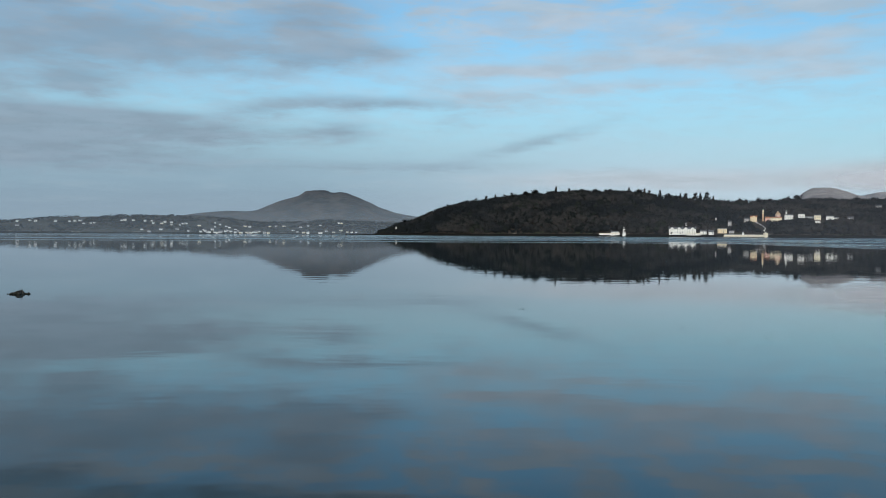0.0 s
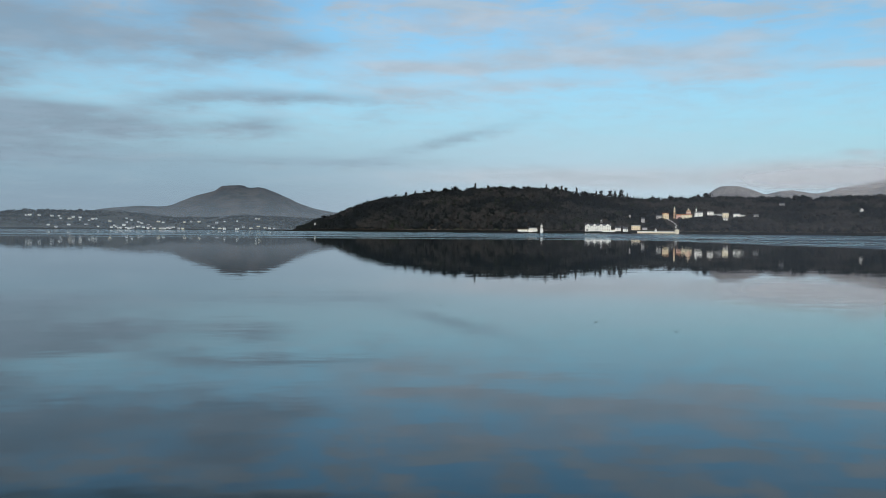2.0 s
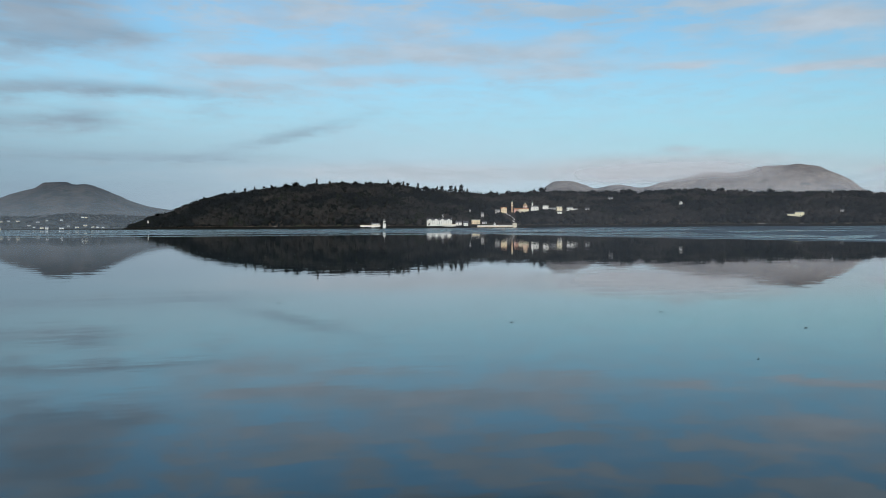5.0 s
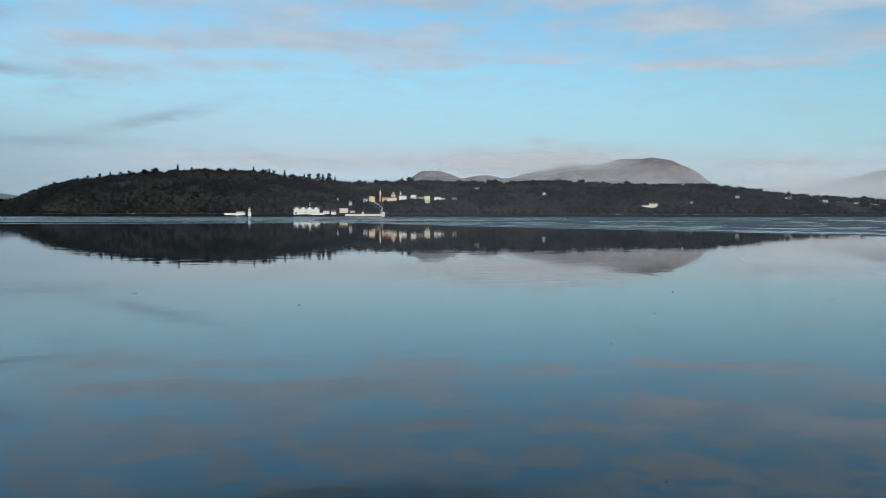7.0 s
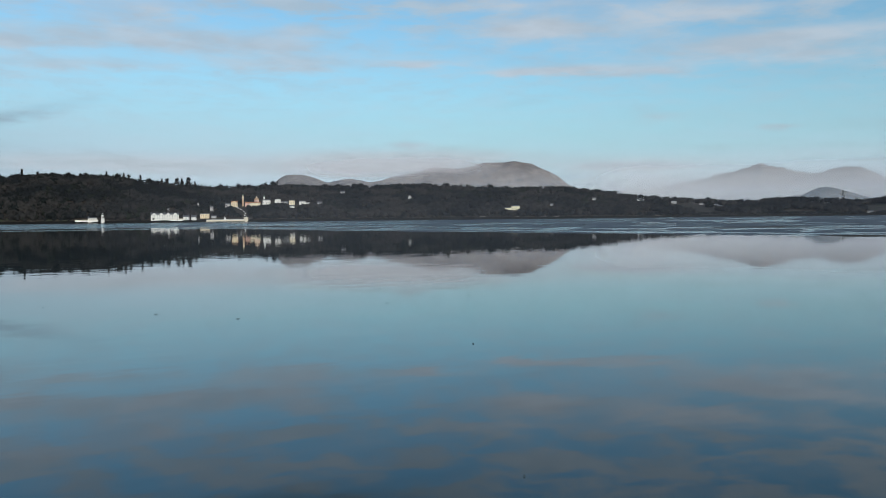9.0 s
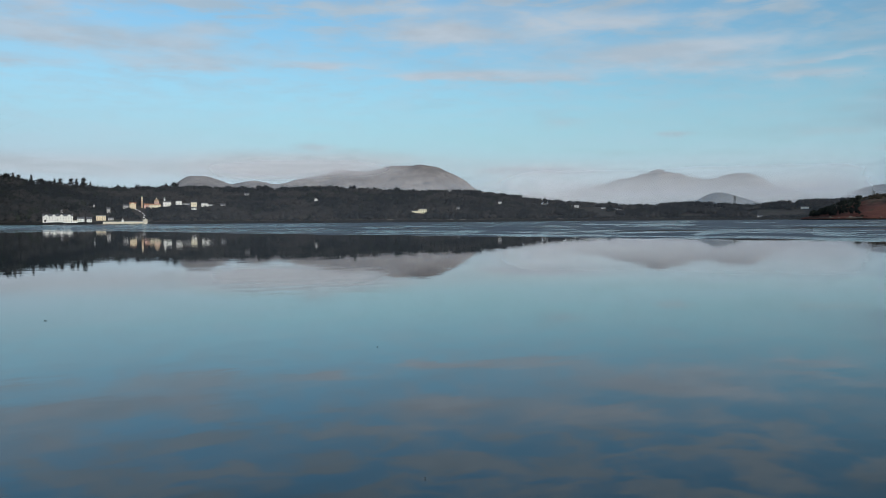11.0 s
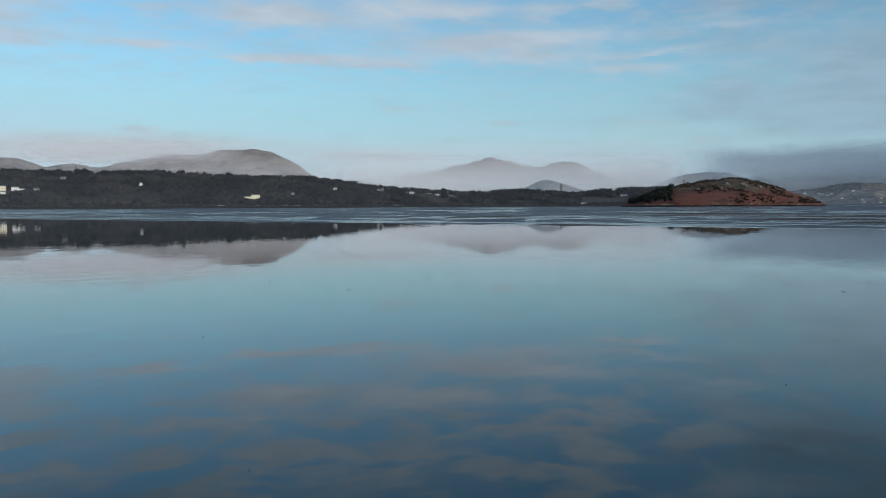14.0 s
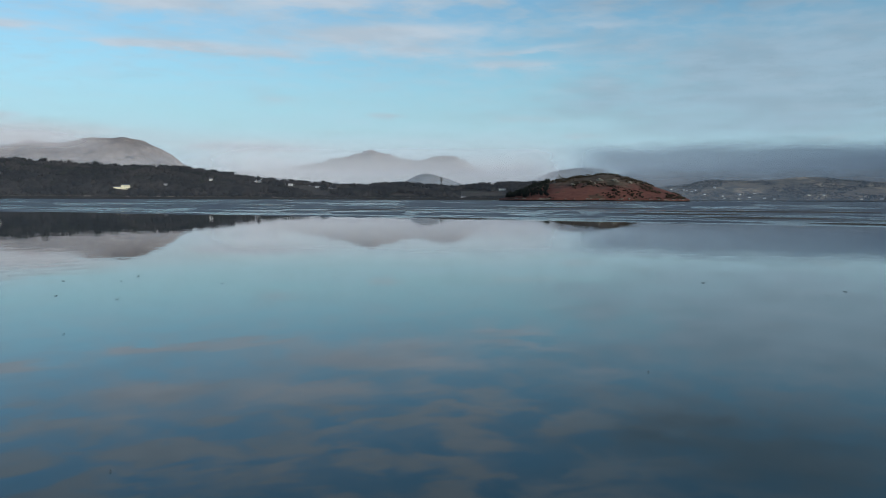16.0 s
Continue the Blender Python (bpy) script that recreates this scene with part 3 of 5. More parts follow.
mount_a = Land("broad_mountain", [
    (12, 3300, 3900, el(3900, 1.2)), (19, 3300, 3900, el(3900, 1.9)), (22.4, 3300, 3900, el(3900, 2.2)), (22.8, 3300, 3900, el(3900, 2.62)), (23.2, 3300, 3900, el(3900, 2.88)), (23.7, 3300, 3900, el(3900, 2.98)), (24.7, 3300, 3900, el(3900, 2.90)), (25.4, 3300, 3900, el(3900, 2.74)), (26.2, 3300, 3900, el(3900, 2.5)),
    (27.1, 3300, 3900, el(3900, 2.71)), (29.2, 3300, 3900, el(3900, 2.55)), (31.5, 3300, 3900, el(3900, 2.9)), (33.3, 3300, 3900, el(3900, 3.32)), (35.2, 3300, 3900, el(3900, 3.47)), (37.4, 3300, 3900, el(3900, 3.67)),
    (38.4, 3300, 3900, el(3900, 3.70)), (39.9, 3300, 3900, el(3900, 3.42)), (41.3, 3300, 3900, el(3900, 2.84)), (42.3, 3300, 3900, el(3900, 2.13)), (43.6, 3300, 3900, el(3900, 1.7)), (47, 3300, 3900, 30)],
    600, M["mountain"], "broad pale brown mountain with cloud on its top", steep=1.3, rough=0.09, grain=120, seed=41, cols=520, lines=70)
knoll = Land("near_knoll", [(54.5, 3400, 3700, 10), (56.2, 3400, 3700, el(3700, 0.9)), (57.0, 3400, 3700, el(3700, 1.38)), (58.0, 3400, 3700, el(3700, 1.68)), (59.2, 3400, 3700, el(3700, 1.40)), (60.4, 3400, 3700, el(3700, 1.0)), (63, 3400, 3700, 20)],
             300, M["blue_mountain"], "small blue-grey knoll before the peaks", steep=1.3, rough=0.05, grain=150, seed=44, cols=160)
peaks = Land("pointed_mountain", [
    (42, 4000, 4600, 60), (45.7, 4000, 4600, el(4600, 1.66)), (47.9, 4000, 4600, el(4600, 1.86)), (49.5, 4000, 4600, el(4600, 2.1)), (51.3, 4000, 4600, el(4600, 2.5)), (53.2, 4000, 4600, el(4600, 2.92)), (53.75, 4000, 4600, el(4600, 3.03)), (54.05, 4000, 4600, el(4600, 3.17)), (54.3, 4000, 4600, el(4600, 3.30)),
    (54.55, 4000, 4600, el(4600, 3.18)), (54.9, 4000, 4600, el(4600, 3.05)), (55.6, 4000, 4600, el(4600, 2.92)), (57.3, 4000, 4600, el(4600, 2.55)), (58.3, 4000, 4600, el(4600, 2.72)), (59.4, 4000, 4600, el(4600, 2.86)), (60.5, 4000, 4600, el(4600, 2.6)), (61.4, 4000, 4600, el(4600, 2.1)),
    (62.6, 4000, 4600, el(4600, 1.65)), (66, 4000, 4600, 80)], 300, M["mountain"], "misty pointed mountain with a second summit", steep=1.2, rough=0.06, grain=45, seed=51, cols=560, lines=60)
mount_r = Land("clouded_mountain", [
    (62, 3600, 4200, 50), (65.0, 3600, 4200, el(4200, 1.25)), (66.3, 3600, 4200, el(4200, 1.75)), (67.3, 3600, 4200, el(4200, 1.93)), (69.8, 3600, 4200, el(4200, 1.98)), (70.7, 3600, 4200, el(4200, 1.65)), (71.6, 3600, 4200, el(4200, 1.95)), (74, 3600, 4200, el(4200, 2.1)),
    (78, 3600, 4200, el(4200, 2.4)), (84, 3600, 4200, el(4200, 2.6)), (92, 3600, 4200, el(4200, 2.8)), (104, 3600, 4200, 90)], 500, M["blue_mountain"], "dark blue mountains with their tops in cloud", steep=1.3, rough=0.10, grain=110, seed=61, cols=360)
right_hills = Land("pasture_hills", [
    (70, 2350, 2700, 15), (72.7, 2350, 2700, el(2700, 0.75)), (75.2, 2350, 2700, el(2700, 1.0)), (76.2, 2350, 2700, el(2700, 1.24)), (78.0, 2350, 2700, el(2700, 1.24)), (79.7, 2350, 2700, el(2700, 1.15)), (81.0, 2350, 2700, el(2700, 1.30)), (82.9, 2350, 2700, el(2700, 1.36)), (84.5, 2350, 2700, el(2700, 1.18)),
    (86.6, 2350, 2700, el(2700, 1.05)), (92, 2350, 2700, el(2700, 1.2)), (102, 2350, 2700, 30)], 500, M["grass_hill"], "low winter pasture hills above a village", steep=1.1, rough=0.12, grain=120, seed=71, cols=300)


def sand_flats():
    """Tidal sands just breaking the surface beyond the smooth channel."""
    a = np.radians(np.linspace(4, 108, 760))
    r = 52 * (1500 / 52) ** np.linspace(0, 1, 240)
    A, R = np.meshgrid(a, r)
    X, Y = R * np.sin(A), R * np.cos(A)
    edge = 60 - 0.30 * np.clip(Y - 190, 0, None)
    off = X + 9 * fbm(X / 40, Y / 70, 91, 5) + 1.5 * fbm(X / 5, Y / 9, 95, 3) - edge
    size = np.clip(R / 160, 1, 5)
    # long thin bars and runnels, drawn out by the ebb
    wave = 1.6 * fbm(X / 60, Y / 60, 97, 4)
    bars = -0.10 + 0.30 * np.clip((np.degrees(A) - 18) / 24, 0, 1) + 0.95 * fbm(2300 / R + 2 * wave, np.degrees(A) / 2.4, 92, 5, 0.7) + 0.35 * fbm(X / 26, Y / 40, 96, 5, 0.7)
    Z = 0.10 * size * bars - (0.008 + 0.006 * np.clip((np.degrees(A) - 58) / 12, 0, 1)) * size
    Z += 0.10 * np.exp(-((off - 1.6) / 1.0) ** 2) * (0.45 + 1.8 * fbm(X / 6, Y / 10, 94, 4)) - 0.14 * np.exp(-((off - 6.0) / 2.8) ** 2)
    Z = np.where(off < 1.0, Z - 0.12 * (1.0 - off), Z) - 0.25 * np.clip((R - 1050) / 300, 0, 1)
    idx = np.arange(X.size).reshape(X.shape)
    f = np.stack([idx[:-1, :-1], idx[:-1, 1:], idx[1:, 1:], idx[1:, :-1]], -1).reshape(-1, 4)
    keep = Z.ravel()[f].max(1) > -0.03
    me = bpy.data.meshes.new("sand_flats")
    me.from_pydata(np.stack([X, Y, Z], -1).reshape(-1, 3).tolist(), [], f[keep].tolist())
    me.materials.append(M["sand"])
    me.shade_smooth()
    return tagged(new("sand_flats", me), "wet grey tidal sands streaked with shallow water", "sand flats", "", "structure")


sand_flats()


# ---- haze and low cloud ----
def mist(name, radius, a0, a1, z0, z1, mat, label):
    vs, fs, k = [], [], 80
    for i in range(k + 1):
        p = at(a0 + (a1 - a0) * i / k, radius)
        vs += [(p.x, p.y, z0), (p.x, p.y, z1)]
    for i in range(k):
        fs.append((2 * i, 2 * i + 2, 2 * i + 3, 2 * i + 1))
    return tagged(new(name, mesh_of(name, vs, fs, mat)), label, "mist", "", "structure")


# added see-through sheets: their tint pales the land behind in place of distance haze
mist("haze_sheet", 1275, 2, 110, 0.3, 200, mist_material("farm_haze", (0.31, 0.35, 0.44), 0.10, 60, 140, 30, span=(5, 140, 20)), "see-through haze sheet before the low farmland")
mist("haze_sheet", 2150, -62, 118, 1, 260, mist_material("thin_haze", (0.31, 0.385, 0.48), 0.22, 80, 110, 40), "see-through haze sheet across the estuary")
mist("haze_sheet", 2320, 64, 118, 1, 200, mist_material("village_haze", (0.33, 0.42, 0.54), 0.20, 30, 70, 30, span=(64, 140, 10)), "see-through blue haze sheet before the village")
mist("haze_sheet", 3250, -62, 118, 1, 420, mist_material("valley_haze", (0.38, 0.45, 0.54), 0.22, 90, 130, 60), "see-through pale haze sheet before the mountains")
mist("haze_sheet", 3360, 44, 80, 1, 260, mist_material("foot_haze", (0.52, 0.555, 0.63), 0.40, 85, 75, 40, span=(46, 76, 8)), "see-through haze sheet paling the knoll and lower peaks")
mist("haze_sheet", 3280, 18, 57, 1, 420, mist_material("hill_mist", (0.49, 0.475, 0.51), 0.60, 140, 125, 70, span=(20, 54, 14)), "pinkish sheet of mist and haze before lower mountain slopes")
mist("haze_sheet", 3950, 38, 74, 1, 460, mist_material("mountain_mist", (0.65, 0.665, 0.725), 0.87, 210, 130, 60, span=(41, 69.5, 6)), "pinkish sheet of mist and haze before the far peaks")
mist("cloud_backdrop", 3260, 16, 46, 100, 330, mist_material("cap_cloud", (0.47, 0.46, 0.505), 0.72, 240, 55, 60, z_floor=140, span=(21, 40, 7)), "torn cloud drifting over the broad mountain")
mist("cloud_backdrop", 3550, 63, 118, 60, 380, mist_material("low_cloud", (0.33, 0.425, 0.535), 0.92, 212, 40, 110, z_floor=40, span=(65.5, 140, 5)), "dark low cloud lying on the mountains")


# ---- trees ----
def quads(rng, pts, size, flat=0.0):
    """Small leaf-clump squares at pts, turned every way."""
    n = len(pts)
    a = rng.normal(size=(n, 3))
    a[:, 2] *= 1 - flat
    a /= np.linalg.norm(a, axis=1)[:, None]
    b = np.cross(a, rng.normal(size=(n, 3)))
    b /= np.linalg.norm(b, axis=1)[:, None]
    s = size * (0.6 + 0.8 * rng.rand(n))[:, None]
    a, b = a * s, b * s * (0.55 + 0.4 * rng.rand(n))[:, None]
    return np.stack([pts - a - b, pts + a - b * 0.7, pts + a * 0.8 + b, pts - a * 0.7 + b * 0.9], 1).reshape(-1, 3)


def stem(h, r, sides=3, top=0.35):
    out = []
    for i in range(sides):
        t0, t1 = 2 * math.pi * i / sides, 2 * math.pi * (i + 1) / sides
        out += [(r * math.cos(t0), r * math.sin(t0), -0.15), (r * math.cos(t1), r * math.sin(t1), -0.15), (top * r * math.cos(t1), top * r * math.sin(t1), h), (top * r * math.cos(t0), top * r * math.sin(t0), h)]
    return np.array(out)


def limbs(rng, n, z0, reach):
    """Tapering boughs out of the stem."""
    out = []
    for _ in range(n):
        t, up = rng.rand() * 6.283, 0.15 + 0.3 * rng.rand()
        z = z0 + 0.3 * rng.rand()
        q = np.array([math.cos(t) * reach, math.sin(t) * reach, z + up])
        side = np.array([-math.sin(t), math.cos(t), 0]) * 0.018
        out += [np.array([0, 0, z]) - side, np.array([0, 0, z]) + side, q + side * 0.3, q - side * 0.3]
    return np.array(out)


def core(rng, cx, cz, wide, tall):
    """Lumpy closed heart of a crown, so that no daylight shows through its middle."""
    u, w = 7, 4
    ph = rng.rand(3) * 6.28
    out = []

    def p(i, j):
        t, f = 2 * math.pi * i / u, math.pi * j / w
        r = 1 + 0.26 * math.sin(2 * t + ph[0]) + 0.2 * math.sin(3 * f + t + ph[1]) + 0.16 * math.sin(4 * t - 2 * f + ph[2])
        return (cx + wide * r * math.sin(f) * math.cos(t), wide * r * math.sin(f) * math.sin(t), cz - tall * r * math.cos(f))
    for i in range(u):
        for j in range(w):
            out += [p(i, j), p(i + 1, j), p(i + 1, j + 1), p(i, j + 1)]
    return np.array(out)


def round_crown(rng, n=40, wide=0.42, low=0.28, size=0.075):
    """Broad crown, height 1: clumps gathered round a few boughs."""
    k = 7
    c = rng.normal(size=(k, 3))
    c /= np.linalg.norm(c, axis=1)[:, None]
    c = c * np.array([wide * 0.62, wide * 0.62, (1 - low) * 0.34]) + np.array([0, 0, (1 + low) / 2])
    p = c[rng.randint(0, k, n)] + rng.normal(size=(n, 3)) * np.array([wide * 0.30, wide * 0.30, (1 - low) * 0.15])
    p[:, 2] = np.clip(p[:, 2], low * 0.7, 1.0)
    return np.concatenate([core(rng, 0, (1 + low) / 2 - 0.03, wide * 0.60, (1 - low) * 0.34), quads(rng, p, size)])


def cone_crown(rng, n=46, wide=0.24, low=0.12, size=0.06):
    z = low + (1 - low) * rng.rand(n) ** 1.3
    t = rng.rand(n) * 6.283
    r = wide * (1.02 - z) / (1 - low) * (0.45 + 0.6 * rng.rand(n))
    return np.concatenate([core(rng, 0, 0.36, wide * 0.62, 0.28), quads(rng, np.stack([r * np.cos(t), r * np.sin(t), z - r * 0.25], 1), size, 0.3)])


def pine_crown(rng, n=46, wide=0.27, size=0.07):
    """Ragged tapering crown on a bare lower trunk: clumps on a few whorls, the widest at mid height."""
    k = 11
    z = 0.42 + 0.54 * rng.rand(k)
    z[0] = 0.95
    t = rng.rand(k) * 6.283
    reach = wide * (1.08 - z) * 1.25 * rng.rand(k) ** 0.6
    c = np.stack([reach * np.cos(t), reach * np.sin(t), z], 1)
    p = c[rng.randint(0, k, n)] + rng.normal(size=(n, 3)) * np.array([wide * 0.26, wide * 0.26, 0.045])
    return quads(rng, p, size, 0.2)


def outward(crown):
    """Soft normals that round a crown off: away from its middle, a little upward."""
    q = crown.reshape(-1, 4, 3).mean(1)
    d = (q - np.array([0, 0, q[:, 2].mean() - 0.12])) / np.maximum(q.std(0), 0.05)
    d /= np.linalg.norm(d, axis=1)[:, None]
    return np.repeat(d, 4, 0)


def quad_mesh(name, co, mats, tone=None, mat_index=None, out=None):
    n = len(co)
    me = bpy.data.meshes.new(name)
    me.vertices.add(n)
    me.vertices.foreach_set("co", co.astype(np.float32).ravel())
    me.loops.add(n)
    me.loops.foreach_set("vertex_index", np.arange(n, dtype=np.int32))
    me.polygons.add(n // 4)
    me.polygons.foreach_set("loop_start", np.arange(0, n, 4, dtype=np.int32))
    for m in mats:
        me.materials.append(m)
    if mat_index is not None:
        me.polygons.foreach_set("material_index", mat_index.astype(np.int32))
    if tone is not None:
        me.attributes.new("tone", "FLOAT", "POINT").data.foreach_set("value", tone.astype(np.float32))
    if out is not None:
        me.attributes.new("outward", "FLOAT_VECTOR", "POINT").data.foreach_set("vector", out.astype(np.float32).ravel())
    me.update(calc_edges=True)
    return me


def wood(name, label, spots, heights, makers, mat, seed, category="woodland"):
    """Many trees as one stand. spots: n x 3."""
    rng = np.random.RandomState(seed)
    kinds = []
    for mk in makers:
        for _ in range(5):
            crown, st = mk(rng), stem(0.45, 0.022)
            kinds.append((np.concatenate([crown, st]), np.concatenate([outward(crown), np.tile((0, -1.0, 0), (len(st), 1))])))
    pick = rng.randint(0, len(kinds), len(spots))
    cos, tones, outs = [], [], []
    for k, (tpl, nrm) in enumerate(kinds):
        sel = np.nonzero(pick == k)[0]
        if not len(sel):
            continue
        th = rng.rand(len(sel)) * 6.283
        c, s = np.cos(th)[:, None], np.sin(th)[:, None]
        h = heights[sel][:, None]
        w = h * (0.8 + 0.45 * rng.rand(len(sel)))[:, None]
        x = (tpl[None, :, 0] * c - tpl[None, :, 1] * s) * w + spots[sel, 0:1]
        y = (tpl[None, :, 0] * s + tpl[None, :, 1] * c) * w + spots[sel, 1:2]
        z = tpl[None, :, 2] * h + spots[sel, 2:3]
        cos.append(np.stack([x, y, z], -1).reshape(-1, 3))
        nx, ny = nrm[None, :, 0] * c - nrm[None, :, 1] * s, nrm[None, :, 0] * s + nrm[None, :, 1] * c
        far = np.hypot(spots[sel, 0], spots[sel, 1])[:, None]
        # a mass of fine twigs takes the light evenly: lean the normals to the open side of the slope
        nv = np.stack([0.8 * nx - 0.6 * spots[sel, 0:1] / far, 0.8 * ny - 0.6 * spots[sel, 1:2] / far, 0.8 * np.broadcast_to(nrm[None, :, 2], nx.shape) + 0.35], -1)
        outs.append((nv / np.linalg.norm(nv, axis=-1, keepdims=True)).reshape(-1, 3))
        drift = 0.42 + 2.3 * fbm(spots[sel, 0] / 55, spots[sel, 1] / 55, seed + 7, 4)
        # the headland's tip carries darker holly, laurel and ivy-hung trees
        drift -= 0.45 * np.clip((13 - np.degrees(np.arctan2(spots[sel, 0], spots[sel, 1]))) / 8, 0, 1)
        tones.append(np.repeat(np.clip(0.75 * drift + 0.25 * rng.rand(len(sel)), 0, 1), len(tpl)))
    me = quad_mesh(name, np.concatenate(cos), [mat], np.concatenate(tones), None, np.concatenate(outs))
    return tagged(new(name, me), label, category, "", "stuff")


CLEAR = []   # building plots: bearing, half width in degrees, distance, base height


def plots(az, d, z, w, keep=1.0):
    CLEAR.append((az, math.degrees((w / 2 + 2.5) / d), d, z, keep))


def scatter(land, n, a0, a1, s0, s1, seed, hmin, hmax, mask=None):
    """Tree spots on a slope that keep clear of the buildings and of the view of them over the water."""
    rng = np.random.RandomState(seed)
    A = a0 + (a1 - a0) * rng.rand(n)
    S = s0 + (s1 - s0) * rng.rand(n)
    ds, dr = curve(land.rows, A, 1), curve(land.rows, A, 2)
    D = ds + (dr - ds) * S
    H = hmin + (hmax - hmin) * rng.rand(n)
    Z = land.height(A, D)
    if land is head:
        H = H * np.clip((A + 5.0) / 4.0, 0.35, 1.0)
    ok = Z > (3.0 if land is head else 2.6)
    X, Y = D * np.sin(np.radians(A)), D * np.cos(np.radians(A))
    if mask is not None:
        ok &= mask(A, S, X, Y)
    for az, half, d, z, keep in CLEAR:
        near = (np.abs(A - az) < half + np.degrees(0.30 * H / D)) & (D < d + 9) & (D > d - 420)
        top = (Z + H - EYE) / D
        ok &= ~(near & (top > (z + 1.8 * keep - EYE) / d))
    return np.stack([X, Y, Z], 1)[ok], H[ok], A[ok], S[ok]


def tree(name, label, maker, mat, seed, group):
    """One tree: trunk with boughs, and crown. Height 1, scaled where it stands."""
    rng = np.random.RandomState(seed)
    root = new(name)
    trunk = np.concatenate([stem(0.85, 0.020, 6, 0.25), limbs(rng, 7, 0.45, 0.20)])
    tr = new("trunk", quad_mesh("trunk", trunk, [M["bark"]]))
    leaf = maker(rng)
    cr = new("crown", quad_mesh("crown", leaf, [mat], np.full(len(leaf), rng.rand() * 0.5), None, outward(leaf)))
    tr.parent = cr.parent = root
    return tagged(root, label, "tree", group)


# ---- buildings ----
def pane_mesh(w, h):
    """A window seen from outside: frame with two lights set back, one mesh."""
    bm = bmesh.new()
    box(bm, -w / 2, w / 2, -0.03, 0.10, 0, h)
    return bm


PANES = {}


def windows(root, xs, zs, y, w, h):
    key = (round(w, 2), round(h, 2))
    if key not in PANES:
        bm = pane_mesh(w, h)
        me = bpy.data.meshes.new("window")
        bm.to_mesh(me)
        bm.free()
        me.materials.append(M["pane"])
        PANES[key] = me
    for z in zs:
        for x in xs:
            share("window", PANES[key], root, pose(x, y, z))


def roof_mesh(w, dp, h, style, over=0.4, front=0):
    """Roof over a w x dp block whose eaves are at 0, with eaves thickness; front: number of gables toward the water."""
    bm = bmesh.new()
    x0, x1, y0, y1 = -w / 2 - over, w / 2 + over, -dp / 2 - over, dp / 2 + over
    if style == "flat":
        box(bm, x0, x1, y0, y1, -0.1, 0.25)
        for a, b, c, d in ((x0, x1, y0, y0 + 0.3), (x0, x1, y1 - 0.3, y1), (x0, x0 + 0.3, y0 + 0.3, y1 - 0.3), (x1 - 0.3, x1, y0 + 0.3, y1 - 0.3)):
            box(bm, a, b, c, d, 0.25, 0.8)
        return bm
    inset = min(dp / 2, w * 0.3) if style == "hip" else 0.0
    low = [bm.verts.new(p) for p in ((x0, y0, -0.15), (x1, y0, -0.15), (x1, y1, -0.15), (x0, y1, -0.15))]
    eave = [bm.verts.new(p) for p in ((x0, y0, 0.05), (x1, y0, 0.05), (x1, y1, 0.05), (x0, y1, 0.05))]
    ridge = [bm.verts.new((x0 + inset, 0, h)), bm.verts.new((x1 - inset, 0, h))]
    bm.faces.new(low[::-1])
    for i in range(4):
        j = (i + 1) % 4
        bm.faces.new((low[i], low[j], eave[j], eave[i]))
    bm.faces.new((eave[0], eave[1], ridge[1], ridge[0]))
    bm.faces.new((eave[2], eave[3], ridge[0], ridge[1]))
    bm.faces.new((eave[1], eave[2], ridge[1]))
    bm.faces.new((eave[3], eave[0], ridge[0]))
    return bm


def gable_front(w, h, dp):
    """A front gable block: prism with its triangle to the water."""
    bm = bmesh.new()
    v = [bm.verts.new(p) for p in ((-w / 2, 0, 0), (w / 2, 0, 0), (0, 0, h), (-w / 2, dp, 0), (w / 2, dp, 0), (0, dp, h))]
    for f in ((0, 1, 2), (5, 4, 3), (1, 4, 5, 2), (3, 0, 2, 5), (0, 3, 4, 1)):
        bm.faces.new([v[i] for i in f])
    return bm


def block(bm, w, dp, h, foot):
    box(bm, -w / 2, w / 2, -dp / 2, dp / 2, -foot, h)


